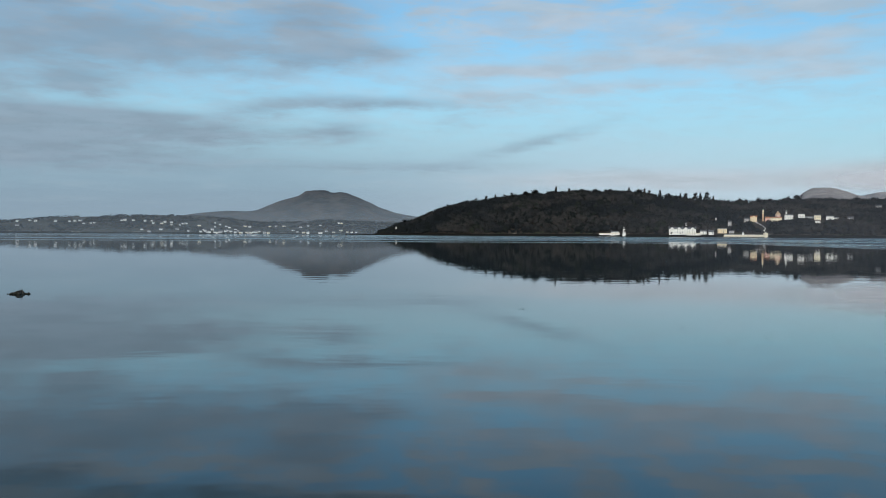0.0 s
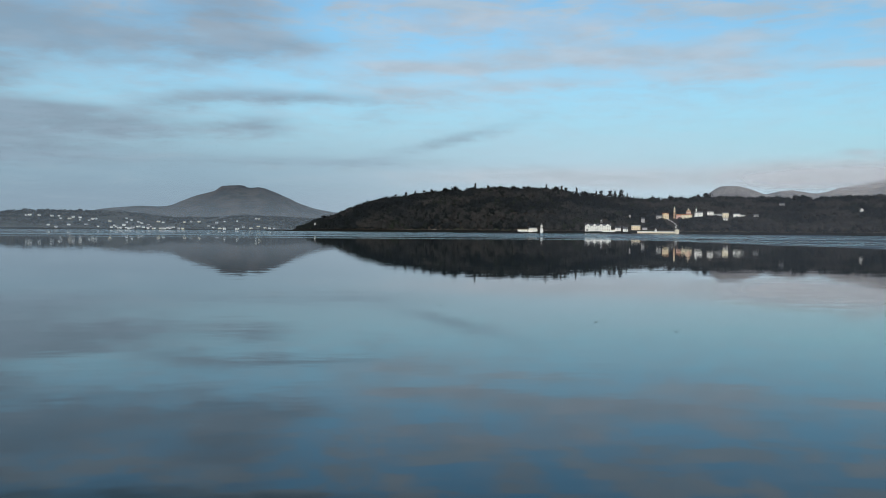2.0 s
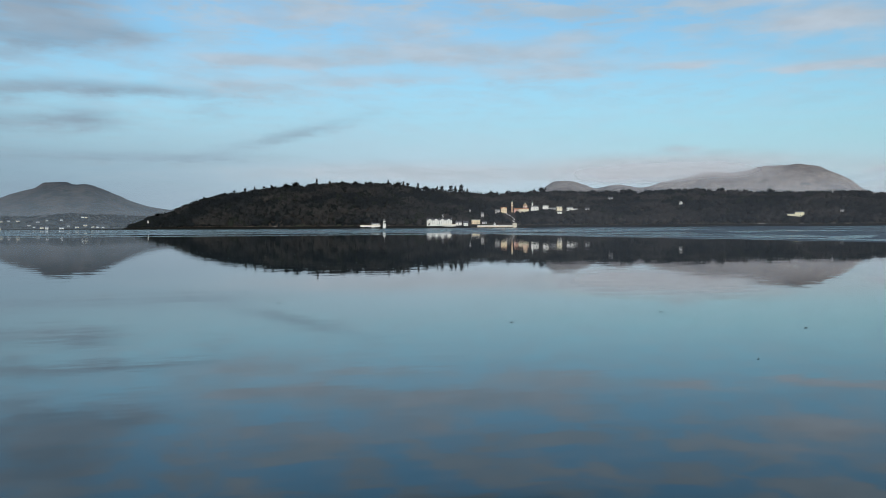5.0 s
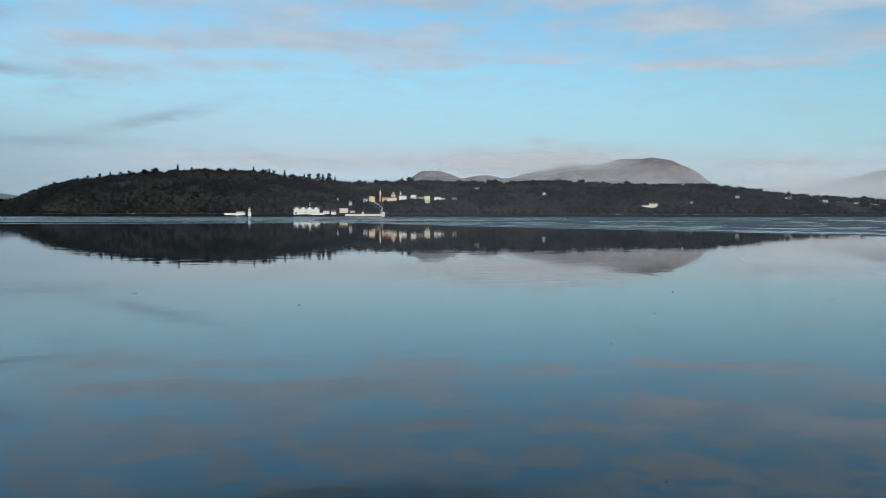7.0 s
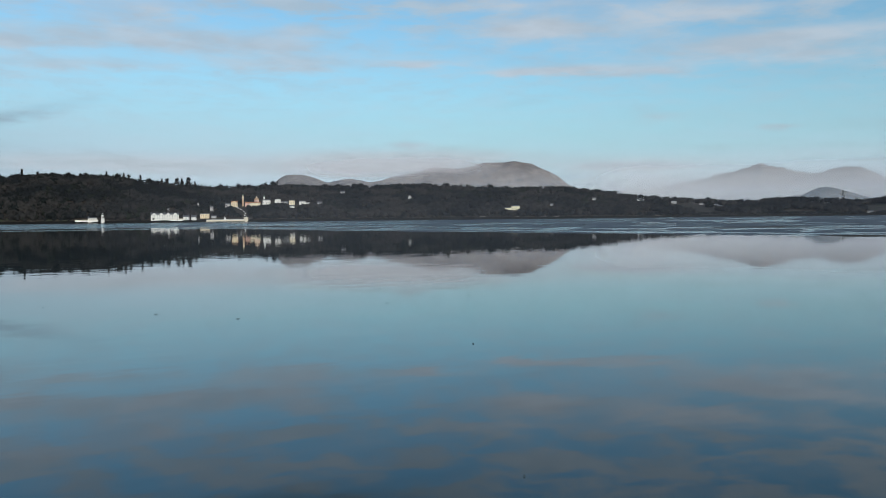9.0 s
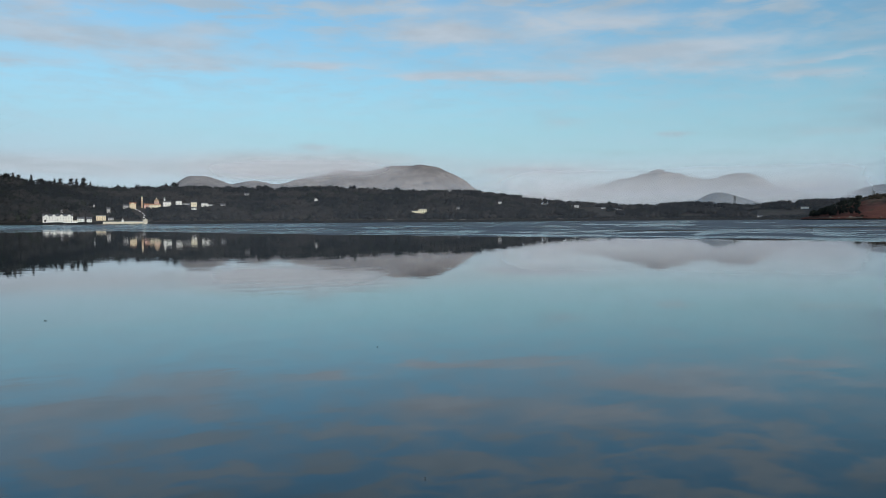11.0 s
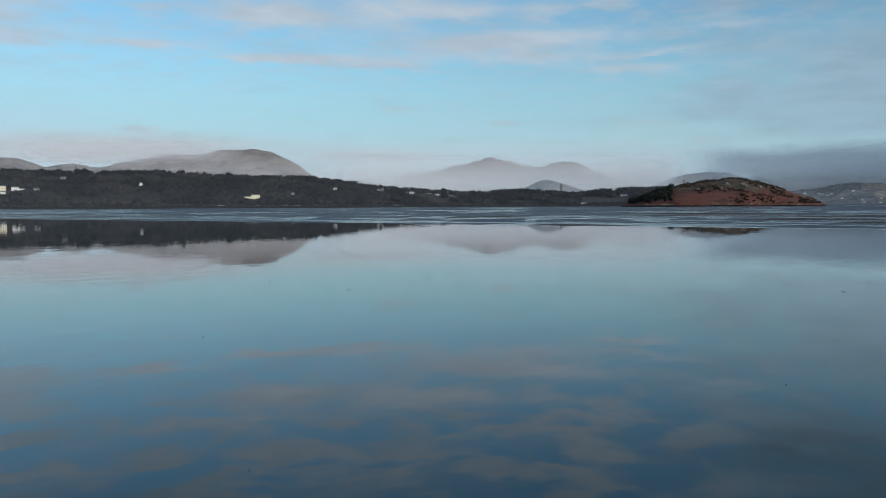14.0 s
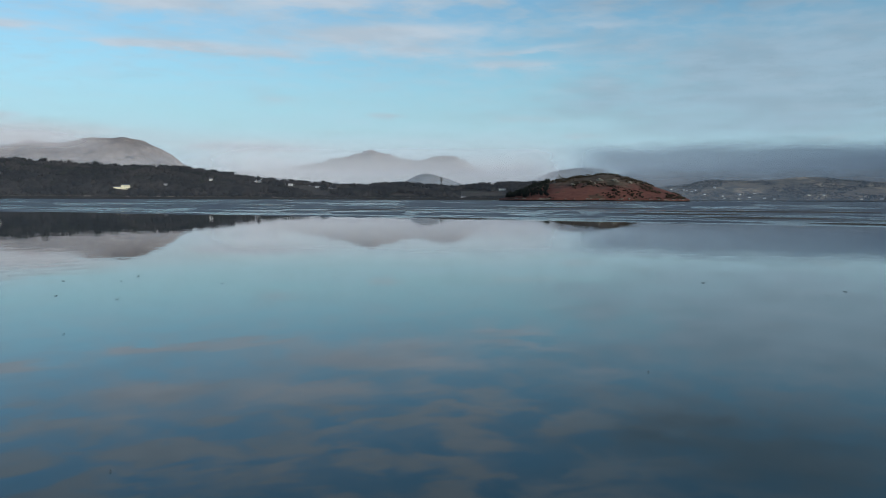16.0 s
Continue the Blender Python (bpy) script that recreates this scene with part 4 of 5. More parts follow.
def house(name, label, w, dp, h, wall, roof, style="gable", pitch=2.4, storeys=2, bays=3, chimneys=1, gables=0, door=True, foot=3.0, group="", wing=None, plain=False):
    """A house standing at the origin, front toward -y."""
    root = new(name)
    bm = bmesh.new()
    block(bm, w, dp, h, foot)
    part("wall", bm, M[wall], root)
    rf = part("roof", roof_mesh(w, dp, pitch, style), M[roof], root)
    rf.location.z = h
    sh = h / storeys
    xs = [(-0.5 + (i + 0.5) / bays) * w for i in range(bays)]
    wide, tall = (0.8, 0.9) if plain else (min(1.1, w / bays * 0.28), sh * 0.38)
    windows(root, xs, [sh * k + sh * 0.32 for k in range(1, storeys)], -dp / 2, wide, tall)
    ground = [x for i, x in enumerate(xs) if not (door and i == bays // 2)]
    windows(root, ground, [sh * 0.30], -dp / 2, wide, tall)
    if door:
        bm = bmesh.new()
        box(bm, -0.55, 0.55, -0.06, 0.08, 0, 2.1)
        part("door", bm, M["door"], root).location = (xs[bays // 2], -dp / 2, 0)
    for i in range(gables):
        gx = (-0.5 + (i + 0.5) / gables) * w
        g = part("gable", gable_front(w / gables * 0.62, pitch * 1.05, dp * 0.5), M[wall], root)
        g.location = (gx, -dp / 2 - 0.5, h - 0.1)
    for i in range(chimneys):
        bm = bmesh.new()
        box(bm, -0.45, 0.45, -0.4, 0.4, -1.5, 1.4)
        box(bm, -0.55, 0.55, -0.5, 0.5, 1.1, 1.3)
        x = 0 if style == "flat" else (-w / 2 + 0.7 if i == 0 else w / 2 - 0.7 if i == 1 else 0)
        part("chimney", bm, M["slate"], rf).location = (x, 0.3, 0.6 if style == "flat" else pitch * (0.75 if style == "hip" else 1.0))
    if wing:
        ww, wh, side = wing
        bm = bmesh.new()
        box(bm, -ww / 2, ww / 2, -dp * 0.4, dp * 0.35, -foot, wh)
        wg = part("wing", bm, M[wall], root)
        wg.location.x = side * (w / 2 + ww / 2)
        bm = roof_mesh(ww, dp * 0.75, 1.2, "gable", 0.2)
        part("wing_roof", bm, M[roof], wg).location = (0, -0.02 * dp, wh)
    return tagged(root, label, "house", group)


def settle(ob, land, az, z, w, d=None, turn=0.0, sink=0.0, size=1.0):
    """Stand ob on the slope where it reaches height z, facing the water."""
    d = d or land.find(az, z)
    zz = float(land.height(np.array([az]), np.array([d]))[0])
    ob.matrix_basis = pose(*at(az, d, zz - sink), 0, 0, -az + turn) @ Matrix.Diagonal((size, size, size, 1))
    plots(az, d, zz + 4 * (1 - size), w * size)
    return ob


def tower(name, label, category, rings_list, mats, sq=False, sides=14):
    """A tower of stacked parts: (part name, profile, material)."""
    root = new(name)
    for (pname, profile, squared), mat in zip(rings_list, mats):
        bm = bmesh.new()
        lathe(bm, profile, sides, squared)
        part(pname, bm, M[mat], root)
    return tagged(root, label, category)


# the waterside: quay, hotel and tower
settle(house("hotel", "long white waterside hotel with gabled slate roof", 38.5, 12, 6.3, "white", "slate", pitch=2.7, storeys=3, bays=11, chimneys=3, gables=4, foot=3), head, 15.72, 5.2, 41)
settle(house("boathouse", "low white building on the quay by hotel", 19, 7, 2.0, "white", "stone", style="flat", storeys=1, bays=6, chimneys=0, foot=0.6), head, 16.42, 2.2, 22)
settle(house("cottage", "white gabled quayside cottage with slate roof", 9, 7, 3.4, "white", "slate", pitch=2.0, storeys=2, bays=3, chimneys=2, foot=1.5), head, 17.02, 4.6, 10)
settle(house("cottage", "small white cottage with taller roof on the quay", 7, 7, 3.0, "white", "slate", pitch=2.8, storeys=2, bays=2, chimneys=1, foot=1.5), head, 17.50, 4.4, 8)
settle(house("villa", "square ochre villa with a flat parapet roof", 13.0, 9, 5.4, "ochre", "grey_wall", style="flat", storeys=2, bays=4, chimneys=1, foot=4), head, 18.18, 6.2, 16)
settle(house("shed", "low white garden shed beside the cream villa", 7, 5, 2.6, "grey_wall", "slate", pitch=1.2, storeys=1, bays=2, chimneys=0, foot=3), head, 18.75, 6.0, 8)


def quay():
    root = new("quay_wall")
    d = 1286.0
    for i in range(12):
        a0, a1 = 18.27 + 2.48 * i / 12, 18.27 + 2.48 * (i + 1) / 12
        w = radians(a1 - a0) * d
        bm = bmesh.new()
        box(bm, -w / 2 + 0.03, w / 2 - 0.03, -1.5, 8.0, -2.5, 3.0)
        p = part("wall_bay", bm, M["stone"], root)
        p.matrix_basis = pose(*at((a0 + a1) / 2, d), 0, 0, -(a0 + a1) / 2)
        bm = bmesh.new()
        box(bm, -w / 2 + 0.03, w / 2 - 0.03, -1.7, -0.9, 3.004, 3.7)
        q = part("parapet", bm, M["white"], root)
        q.matrix_basis = p.matrix_basis
    bm = bmesh.new()
    box(bm, -36, 36, -2.2, 2.0, -2.4, 0.9)
    f = part("weedy_footing", bm, M["weed"], root, "dark weed-covered footing")
    f.matrix_basis = pose(*at(19.51, d - 0.8), 0, 0, -19.51)
    bm = bmesh.new()
    lathe(bm, [(-2.5, 3.4), (5.6, 3.2), (5.8, 3.6), (6.6, 3.6)], 14)
    t = part("end_turret", bm, M["stone"], root)
    t.matrix_basis = pose(*at(20.78, d), 0, 0, 0)
    return tagged(root, "long cream stone quay wall with end turret", "quay")


quay()
plots(19.5, 1300, 2.0, 74)
kiosk = tower("garden_kiosk", "small white domed kiosk standing on the quay", "kiosk", [("body", [(0, 1.5), (2.9, 1.5)], False), ("dome", [(2.9, 1.8), (3.6, 1.5), (4.5, 0.8), (5.2, 0.1)], False)], ["white", "grey_wall"])
kiosk.matrix_basis = pose(*at(19.44, 1288.0, 3.004))

light = tower("lookout_tower", "tapering white lookout tower with dark lantern cap", "tower",
              [("shaft", [(-3, 3.4), (0, 3.2), (9.6, 2.1)], False), ("gallery", [(9.6, 2.6), (10.1, 2.6), (10.2, 2.3), (10.9, 2.3)], False), ("lantern", [(10.9, 1.3), (12.6, 1.3)], False), ("cap", [(12.6, 1.7), (13.6, 1.0), (14.6, 0.15)], False)],
              ["white", "white", "pane", "grey_wall"])
settle(light, head, 12.02, 1.8, 8, size=0.82)
terrace = house("terrace", "low white stepped terrace on dark shore rocks", 30, 7, 1.7, "white", "stone", style="flat", storeys=1, bays=7, chimneys=0, door=False, foot=0.6)
settle(terrace, head, 11.08, 2.2, 32)
pav = house("pavilion", "small white slate-roofed pavilion above the terrace", 12, 6, 2.8, "white", "slate", pitch=1.3, storeys=1, bays=4, chimneys=1, foot=4)
settle(pav, head, 11.43, 3.6, 14)

beacon = tower("beacon", "small white beacon at the wooded headland tip", "beacon", [("shaft", [(-2, 1.3), (4.6, 0.9)], False), ("cap", [(4.6, 1.1), (5.2, 0.9), (6.2, 0.1)], False)], ["white", "grey_wall"])
settle(beacon, head, -3.16, 9.5, 4)

# the hillside village
def village():
    settle(house("cottage", "grey-pink village cottage with slate roof", 9.5, 7, 5.2, "grey_wall", "slate", storeys=2, bays=3, chimneys=1, foot=6), head, 19.64, 24.1, 10, size=0.84)
    settle(house("town_house", "ochre house with a tall curved gable", 11.5, 8, 8.2, "ochre", "tile", pitch=2.6, storeys=3, bays=3, chimneys=1, gables=1, foot=7), head, 20.06, 24.4, 12, size=0.84)
    settle(house("gatehouse", "pink village house with clay tile roof", 8.5, 7, 5.6, "pink", "tile", storeys=2, bays=3, chimneys=1, foot=6), head, 20.88, 25.0, 9, size=0.84)
    settle(house("arcade", "long cream arcaded building on terraced ground", 20, 8, 6.4, "cream", "tile", pitch=1.6, storeys=2, bays=8, chimneys=0, foot=6), head, 21.38, 24.6, 21, size=0.84)
    settle(house("town_house", "bright white town house below a turret", 15, 9, 8.4, "white", "slate", style="hip", storeys=3, bays=5, chimneys=2, foot=7), head, 22.12, 27.4, 16, size=0.84)
    settle(house("town_house", "white flat-roofed villa among bare trees", 11.5, 8, 6.4, "white", "slate", style="flat", storeys=2, bays=4, chimneys=1, foot=5), head, 22.84, 31.2, 12, size=0.84)
    settle(house("garden_wall_house", "low grey row along the village wall", 14, 5, 2.7, "grey_wall", "slate", pitch=1.0, storeys=1, bays=5, chimneys=0, foot=4), head, 23.30, 30.4, 14, size=0.84)
    settle(house("town_house", "tall pale grey house with cream side", 11, 8, 8.4, "cream", "slate", style="hip", pitch=1.4, storeys=3, bays=3, chimneys=2, foot=6), head, 23.76, 27.2, 12, size=0.84)
    settle(house("cottage", "small white cottage on the lower path", 9, 6, 3.4, "white", "slate", pitch=1.2, storeys=1, bays=3, chimneys=0, foot=4), head, 23.77, 21.9, 9, size=0.84)
    settle(house("town_house", "white house with a low wing at village end", 12.5, 8, 5.6, "white", "slate", style="hip", pitch=1.8, storeys=2, bays=4, chimneys=2, foot=5, wing=(9, 3.2, 1)), head, 24.45, 27.9, 30, size=0.84)
    settle(house("cottage", "grey roofed cottage half hidden by woods", 10, 6, 2.6, "grey_wall", "slate", storeys=1, bays=3, chimneys=0, foot=4), head, 25.6, 28.5, 8, size=0.84)
    bell = tower("bell_tower", "slender ochre bell tower with open belfry and spire", "tower",
                 [("shaft", [(-6, 1.9), (13.0, 1.65)], True), ("cornice", [(13.0, 2.0), (13.5, 2.0)], True), ("belfry", [(13.5, 1.5), (17.0, 1.5)], True), ("belfry_cap", [(17.0, 1.8), (17.4, 1.8)], True), ("cupola", [(17.4, 1.4), (19.4, 1.3), (20.4, 0.9)], False), ("spire", [(20.4, 1.0), (23.4, 0.05)], False)],
                 ["terracotta", "cream", "ochre", "cream", "ochre", "copper"])
    windows(bell, [-0.7, 0.7], [14.2], -1.54, 0.7, 2.2)
    windows(bell, [0.0], [4.0, 8.5], -1.85, 0.6, 1.4)
    settle(bell, head, 20.61, 25.0, 6, size=0.84)
    dome = tower("domed_hall", "pink domed hall with a lantern on top", "hall",
                 [("drum", [(-6, 4.6), (6.0, 4.6)], False), ("cornice", [(6.0, 5.0), (6.6, 5.0)], False), ("dome", [(6.6, 4.7), (8.6, 4.3), (10.4, 3.0), (11.4, 1.2)], False), ("lantern", [(11.4, 0.9), (13.2, 0.8), (14.0, 0.1)], False)],
                 ["pink", "cream", "terracotta", "cream"], sides=16)
    windows(dome, [-2.2, 0, 2.2], [3.2], -4.62, 0.9, 1.8)
    settle(dome, head, 21.48, 30.0, 9, size=0.84)
    tur = tower("turret", "small white turret with green domed cap", "tower",
                [("shaft", [(-6, 1.6), (6.2, 1.5)], False), ("gallery", [(6.2, 1.9), (6.6, 1.9)], False), ("lantern", [(6.6, 1.0), (8.0, 1.0)], False), ("cap", [(8.0, 1.3), (8.9, 0.9), (9.6, 0.1)], False)], ["white", "white", "pane", "copper"])
    settle(tur, head, 21.97, 35.5, 4, size=0.84)
    tur2 = tower("turret", "slim white garden turret among dark trees", "tower",
                 [("shaft", [(-5, 1.7), (5.4, 1.6)], False), ("gallery", [(5.4, 2.0), (5.8, 2.0)], False), ("cap", [(5.8, 1.6), (7.0, 1.1), (8.6, 0.1)], False)], ["grey_wall", "white", "slate"])
    settle(tur2, head, 17.79, 24.4, 4, size=0.84)
    settle(house("cottage", "tall pale cottage alone in the woods", 6, 6, 6.5, "grey_wall", "slate", pitch=2.8, storeys=2, bays=2, chimneys=1, foot=5), head, 18.62, 17.3, 6, size=0.84)
    settle(house("cottage", "tiny pale lodge in the woods above hotel", 3.5, 4, 4, "grey_wall", "slate", pitch=1.6, storeys=1, bays=1, chimneys=0, foot=5, door=False), head, 15.95, 17.0, 4, size=0.84)
    # stepped white path walls down to the quay
    root = new("path_walls")
    for az0, z0, az1, z1 in ((20.20, 23, 20.42, 20), (20.42, 20, 20.62, 16.5), (20.62, 16.5, 20.78, 13), (20.78, 13, 20.66, 10), (20.66, 10, 20.80, 7.5), (20.80, 7.5, 20.72, 4.5)):
        am, zm = (az0 + az1) / 2, (z0 + z1) / 2
        d = head.find(am, zm)
        w = abs(radians(az1 - az0)) * d + 0.6
        bm = bmesh.new()
        s = 1 if az1 > az0 else -1
        box(bm, -w / 2, w / 2, -0.3, 0.3, -1.2, 0.6)
        for v in bm.verts:
            v.co.z += -s * v.co.x / w * (z0 - z1)
        p = part("parapet", bm, M["white" if z0 < 14 else "grey_wall"], root)
        p.matrix_basis = pose(*at(am, d, float(head.height(np.array([am]), np.array([d]))[0]) + 0.4), 0, 0, -am)
        plots(am, d, zm - 1, w, 0.0)
    tagged(root, "white zigzag parapets of a path to the quay", "path wall")


village()

# houses scattered along the wooded shore
settle(house("lodge", "white steep-gabled lodge alone in bare woods", 8, 8, 4.4, "white", "slate", pitch=4.6, storeys=2, bays=2, chimneys=1, gables=1, foot=5), head, 31.6, 37.0, 9, size=0.72)
settle(house("farmhouse", "pale yellow farmhouse with long low wing", 14, 8, 6.2, "yellow", "slate", pitch=1.8, style="hip", storeys=2, bays=4, chimneys=1, foot=6, wing=(13, 3.2, -1)), head, 38.7, 15.5, 34)
settle(house("cottage", "white cottage high in the bare woods", 7, 6, 2.6, "white", "slate", storeys=1, bays=3, chimneys=1, foot=5), head, 43.9, 34.0, 10)
settle(house("cottage", "pale stone cottage low in the woods", 6, 5, 3.2, "grey_wall", "slate", pitch=1.8, storeys=1, bays=2, chimneys=1, foot=5), head, 41.1, 22.0, 6)
settle(house("hilltop_house", "pale house showing over the tree tops", 9, 7, 3.0, "grey_wall", "slate", storeys=1, bays=3, chimneys=2, foot=5), head, 27.1, 50.0, 8)
settle(house("bungalow", "long white bungalow on the far slope", 14, 7, 3.0, "white", "slate", pitch=1.2, storeys=1, bays=3, chimneys=1, foot=5), head, 63.1, 21.0, 20)
settle(house("cottage", "low grey cottage near the water", 10, 6, 2.2, "grey_wall", "slate", pitch=1.5, storeys=1, bays=4, chimneys=1, foot=4), head, 60.5, 4.8, 12)
settle(house("farmhouse", "white farmhouse on a low wooded rise", 9, 6, 2.4, "white", "grey_wall", pitch=2.2, storeys=1, bays=3, chimneys=2, foot=5), head, 46.9, 34.0, 9)
settle(house("farmhouse", "pale farm buildings along the low ridge", 9, 6, 2.2, "grey_wall", "grey_wall", storeys=1, bays=3, chimneys=1, foot=5), head, 49.0, 27.0, 9)
settle(house("barn", "low pale barn on the farmland ridge", 7, 6, 2.4, "grey_wall", "slate", pitch=1.4, storeys=1, bays=2, chimneys=0, foot=5), head, 50.7, 24.0, 7)

# the two towns
HOUSES = [
    house("town_house", "white rendered house in a distant town", 7, 6, 3.4, "white", "slate", storeys=2, bays=3, chimneys=1, foot=2.5, plain=True, group="distant town houses"),
    house("town_house", "cream rendered house in a distant town", 8.5, 6, 3.2, "cream", "slate", storeys=2, bays=4, chimneys=1, foot=2.5, plain=True, group="distant town houses"),
    house("town_house", "white hipped villa in a distant town", 8, 7, 3.7, "white", "slate", style="hip", storeys=2, bays=4, chimneys=1, foot=2.5, plain=True, group="distant town houses"),
    house("town_house", "grey stone house in a distant town", 8, 6, 3.3, "grey_wall", "slate", storeys=2, bays=3, chimneys=1, foot=2.5, plain=True, group="distant town houses"),
    house("terrace_row", "white terrace row along a distant waterfront", 14, 6, 3.3, "white", "slate", pitch=2.0, storeys=2, bays=6, chimneys=1, foot=2.5, plain=True, group="distant town houses"),
]
USED = set()


def place_house(k, land, az, z, turn, size=1.0):
    src = HOUSES[k]
    d = land.find(az, z)
    zz = float(land.height(np.array([az]), np.array([d]))[0])
    m = pose(*at(az, d, zz), 0, 0, -az + turn) @ Matrix.Diagonal((size, size, size, 1))
    if k in USED:
        copy_thing(src, m)
    else:
        USED.add(k)
        src.matrix_basis = m
    plots(az, d, zz, 5, 0.6)


UPPER_TOWN = [(-26.6, 0.66), (-26.6, 0.37), (-25.9, 0.70), (-25.6, 0.66), (-24.5, 0.65), (-23.7, 0.67), (-23.4, 0.69), (-23.1, 0.70), (-22.9, 0.52), (-22.5, 0.55), (-22.3, 0.57), (-20.7, 0.77), (-20.5, 0.79), (-20.0, 0.78), (-19.3, 0.73),
              (-18.9, 0.74), (-18.8, 0.59), (-18.3, 0.57), (-18.1, 0.67), (-17.7, 0.63), (-17.7, 0.48), (-17.2, 0.48), (-17.0, 0.56), (-16.8, 0.58), (-16.0, 0.44), (-15.0, 0.66), (-14.7, 0.54)]
LOWER_TOWN = [(-15.0, 0.40), (-14.3, 0.42), (-14.1, 0.34), (-13.1, 0.45), (-12.8, 0.40), (-11.5, 0.44), (-11.1, 0.46), (-10.6, 0.46), (-9.5, 0.40), (-9.0, 0.50), (-8.2, 0.54), (-7.0, 0.72), (-6.8, 0.72)]
VILLAGE = [(74.1, 0.70), (74.9, 0.66), (75.1, 0.62), (75.4, 0.55), (75.6, 0.62), (76.8, 0.80), (76.2, 0.34), (77.3, 0.25), (77.4, 0.10), (78.3, 0.33), (78.9, 0.16), (79.2, 0.42), (79.8, 0.11), (80.4, 0.07), (82.4, 0.32), (83.2, 0.32), (85.3, 0.08), (86.4, 0.10), (78.3, 0.07)]
pick = random.Random(5)
for rows, land, dd in ((UPPER_TOWN, town_land, 2650), (LOWER_TOWN, town_land, 2600), (VILLAGE, right_hills, 2500)):
    for az, e in rows:
        place_house(pick.choice((0, 0, 1, 2, 2, 3)), land, az, max(el(dd, e), 3.0), pick.uniform(-35, 35), pick.uniform(0.6, 0.9) if land is right_hills else pick.uniform(0.7, 1.1))
for a0, a1, step in ((-15.9, -11.6, 0.20), (-15.6, -12.0, 0.34), (-10.0, -8.9, 0.34), (-8.2, -5.6, 0.30), (-19.5, -16.0, 0.6)):
    az = a0
    while az < a1:
        place_house(pick.choice((0, 0, 2, 1, 4, 3, 3)), town_land, az, 2.0 + 11.0 * pick.random() ** 2, pick.uniform(-25, 25), pick.uniform(0.7, 1.1))
        az += step * pick.uniform(0.7, 1.7)

# ---- woods ----
def stand(A, S, X, Y):
    """Woods close over the slopes; past the farmland they open into fields and hedges."""
    field = fbm(X / 70, Y / 70, 77, 3)
    return (A < 46) | (field < 0.02 + 0.002 * (A - 46)) | (S > 0.86)


def ever(A, S, X, Y):
    lim = np.where(A < 19, -0.10, 0.22) - 0.22 * (S > 0.8) * (A < 18.5) + 0.25 * (A > 45)
    return fbm(X / 60, Y / 60, 78, 4) > lim


spots, hts, _, _ = scatter(head, 9500, -4.4, 74, 0.004, 1.05, 101, 6.0, 12.5, stand)
wood("bare_woodland", "dense bare winter woodland covering the peninsula, brown-grey", spots, hts, [lambda r: round_crown(r, 44, 0.62, 0.06, 0.10)], M["twigs"], 102)
spots, hts, _, _ = scatter(head, 7000, -4.4, 74, 0.004, 1.05, 103, 5.0, 12.5, ever)
wood("evergreen_woodland", "dark evergreen trees and rhododendron among bare woods", spots, hts, [lambda r: round_crown(r, 44, 0.60, 0.08, 0.10), cone_crown], M["evergreen"], 104)
spots, hts, _, _ = scatter(head, 3800, -4.0, 74, 0.0, 0.10, 105, 2.0, 4.5, None)
wood("shore_scrub", "low scrub along the rocky tide line", spots, hts, [lambda r: round_crown(r, 24, 0.55, 0.1, 0.16)], M["twigs"], 106)
spots, hts, _, _ = scatter(town_land, 8000, -44, 3, 0.02, 1.03, 107, 2.5, 7.0, lambda A, S, X, Y: (fbm(X / 90, Y / 90, 79, 5, 0.65) > -0.04) | (A > -8.5) & (S > 0.2))
wood("town_trees", "clumps of trees between distant town houses", spots, hts, [lambda r: round_crown(r, 20, 0.65, 0.05, 0.14)], M["twigs"], 108)
spots, hts, _, _ = scatter(right_hills, 10000, 70, 101, 0.01, 1.02, 109, 1.6, 3.8, lambda A, S, X, Y: (fbm(X / 110, Y / 110, 80, 5, 0.6) > 0.08) | (S < 0.30) & (fbm(X / 60, Y / 60, 84, 3) > -0.1))
wood("village_trees", "hedgerow trees and copses round the distant village", spots, hts, [lambda r: round_crown(r, 20, 0.7, 0.05, 0.14)], M["twigs"], 110)
spots, hts, _, _ = scatter(island, 170, 63.4, 66.2, 0.1, 1.0, 111, 3.5, 6.5, None)
wood("island_trees", "dark low trees on the island's sheltered end", spots, hts, [round_crown], M["evergreen"], 112)
spots, hts, _, _ = scatter(island, 1500, 66, 75, 0.02, 1.1, 113, 0.8, 2.2, lambda A, S, X, Y: fbm(X / 22, Y / 22, 81, 4) > 0.10)
wood("gorse_scrub", "patches of gorse and low scrub on bracken", spots, hts, [lambda r: round_crown(r, 22, 0.7, 0.05, 0.2)], M["gorse"], 114)
spots, hts, _, _ = scatter(island, 520, 66.2, 73, 0.84, 1.08, 115, 0.7, 1.7, lambda A, S, X, Y: fbm(X / 14, Y / 14, 83, 3) > -0.12)
wood("hilltop_scrub", "dark wind-bent scrub along the island's crest", spots, hts, [lambda r: round_crown(r, 30, 0.6, 0.08, 0.13)], M["gorse"], 116)

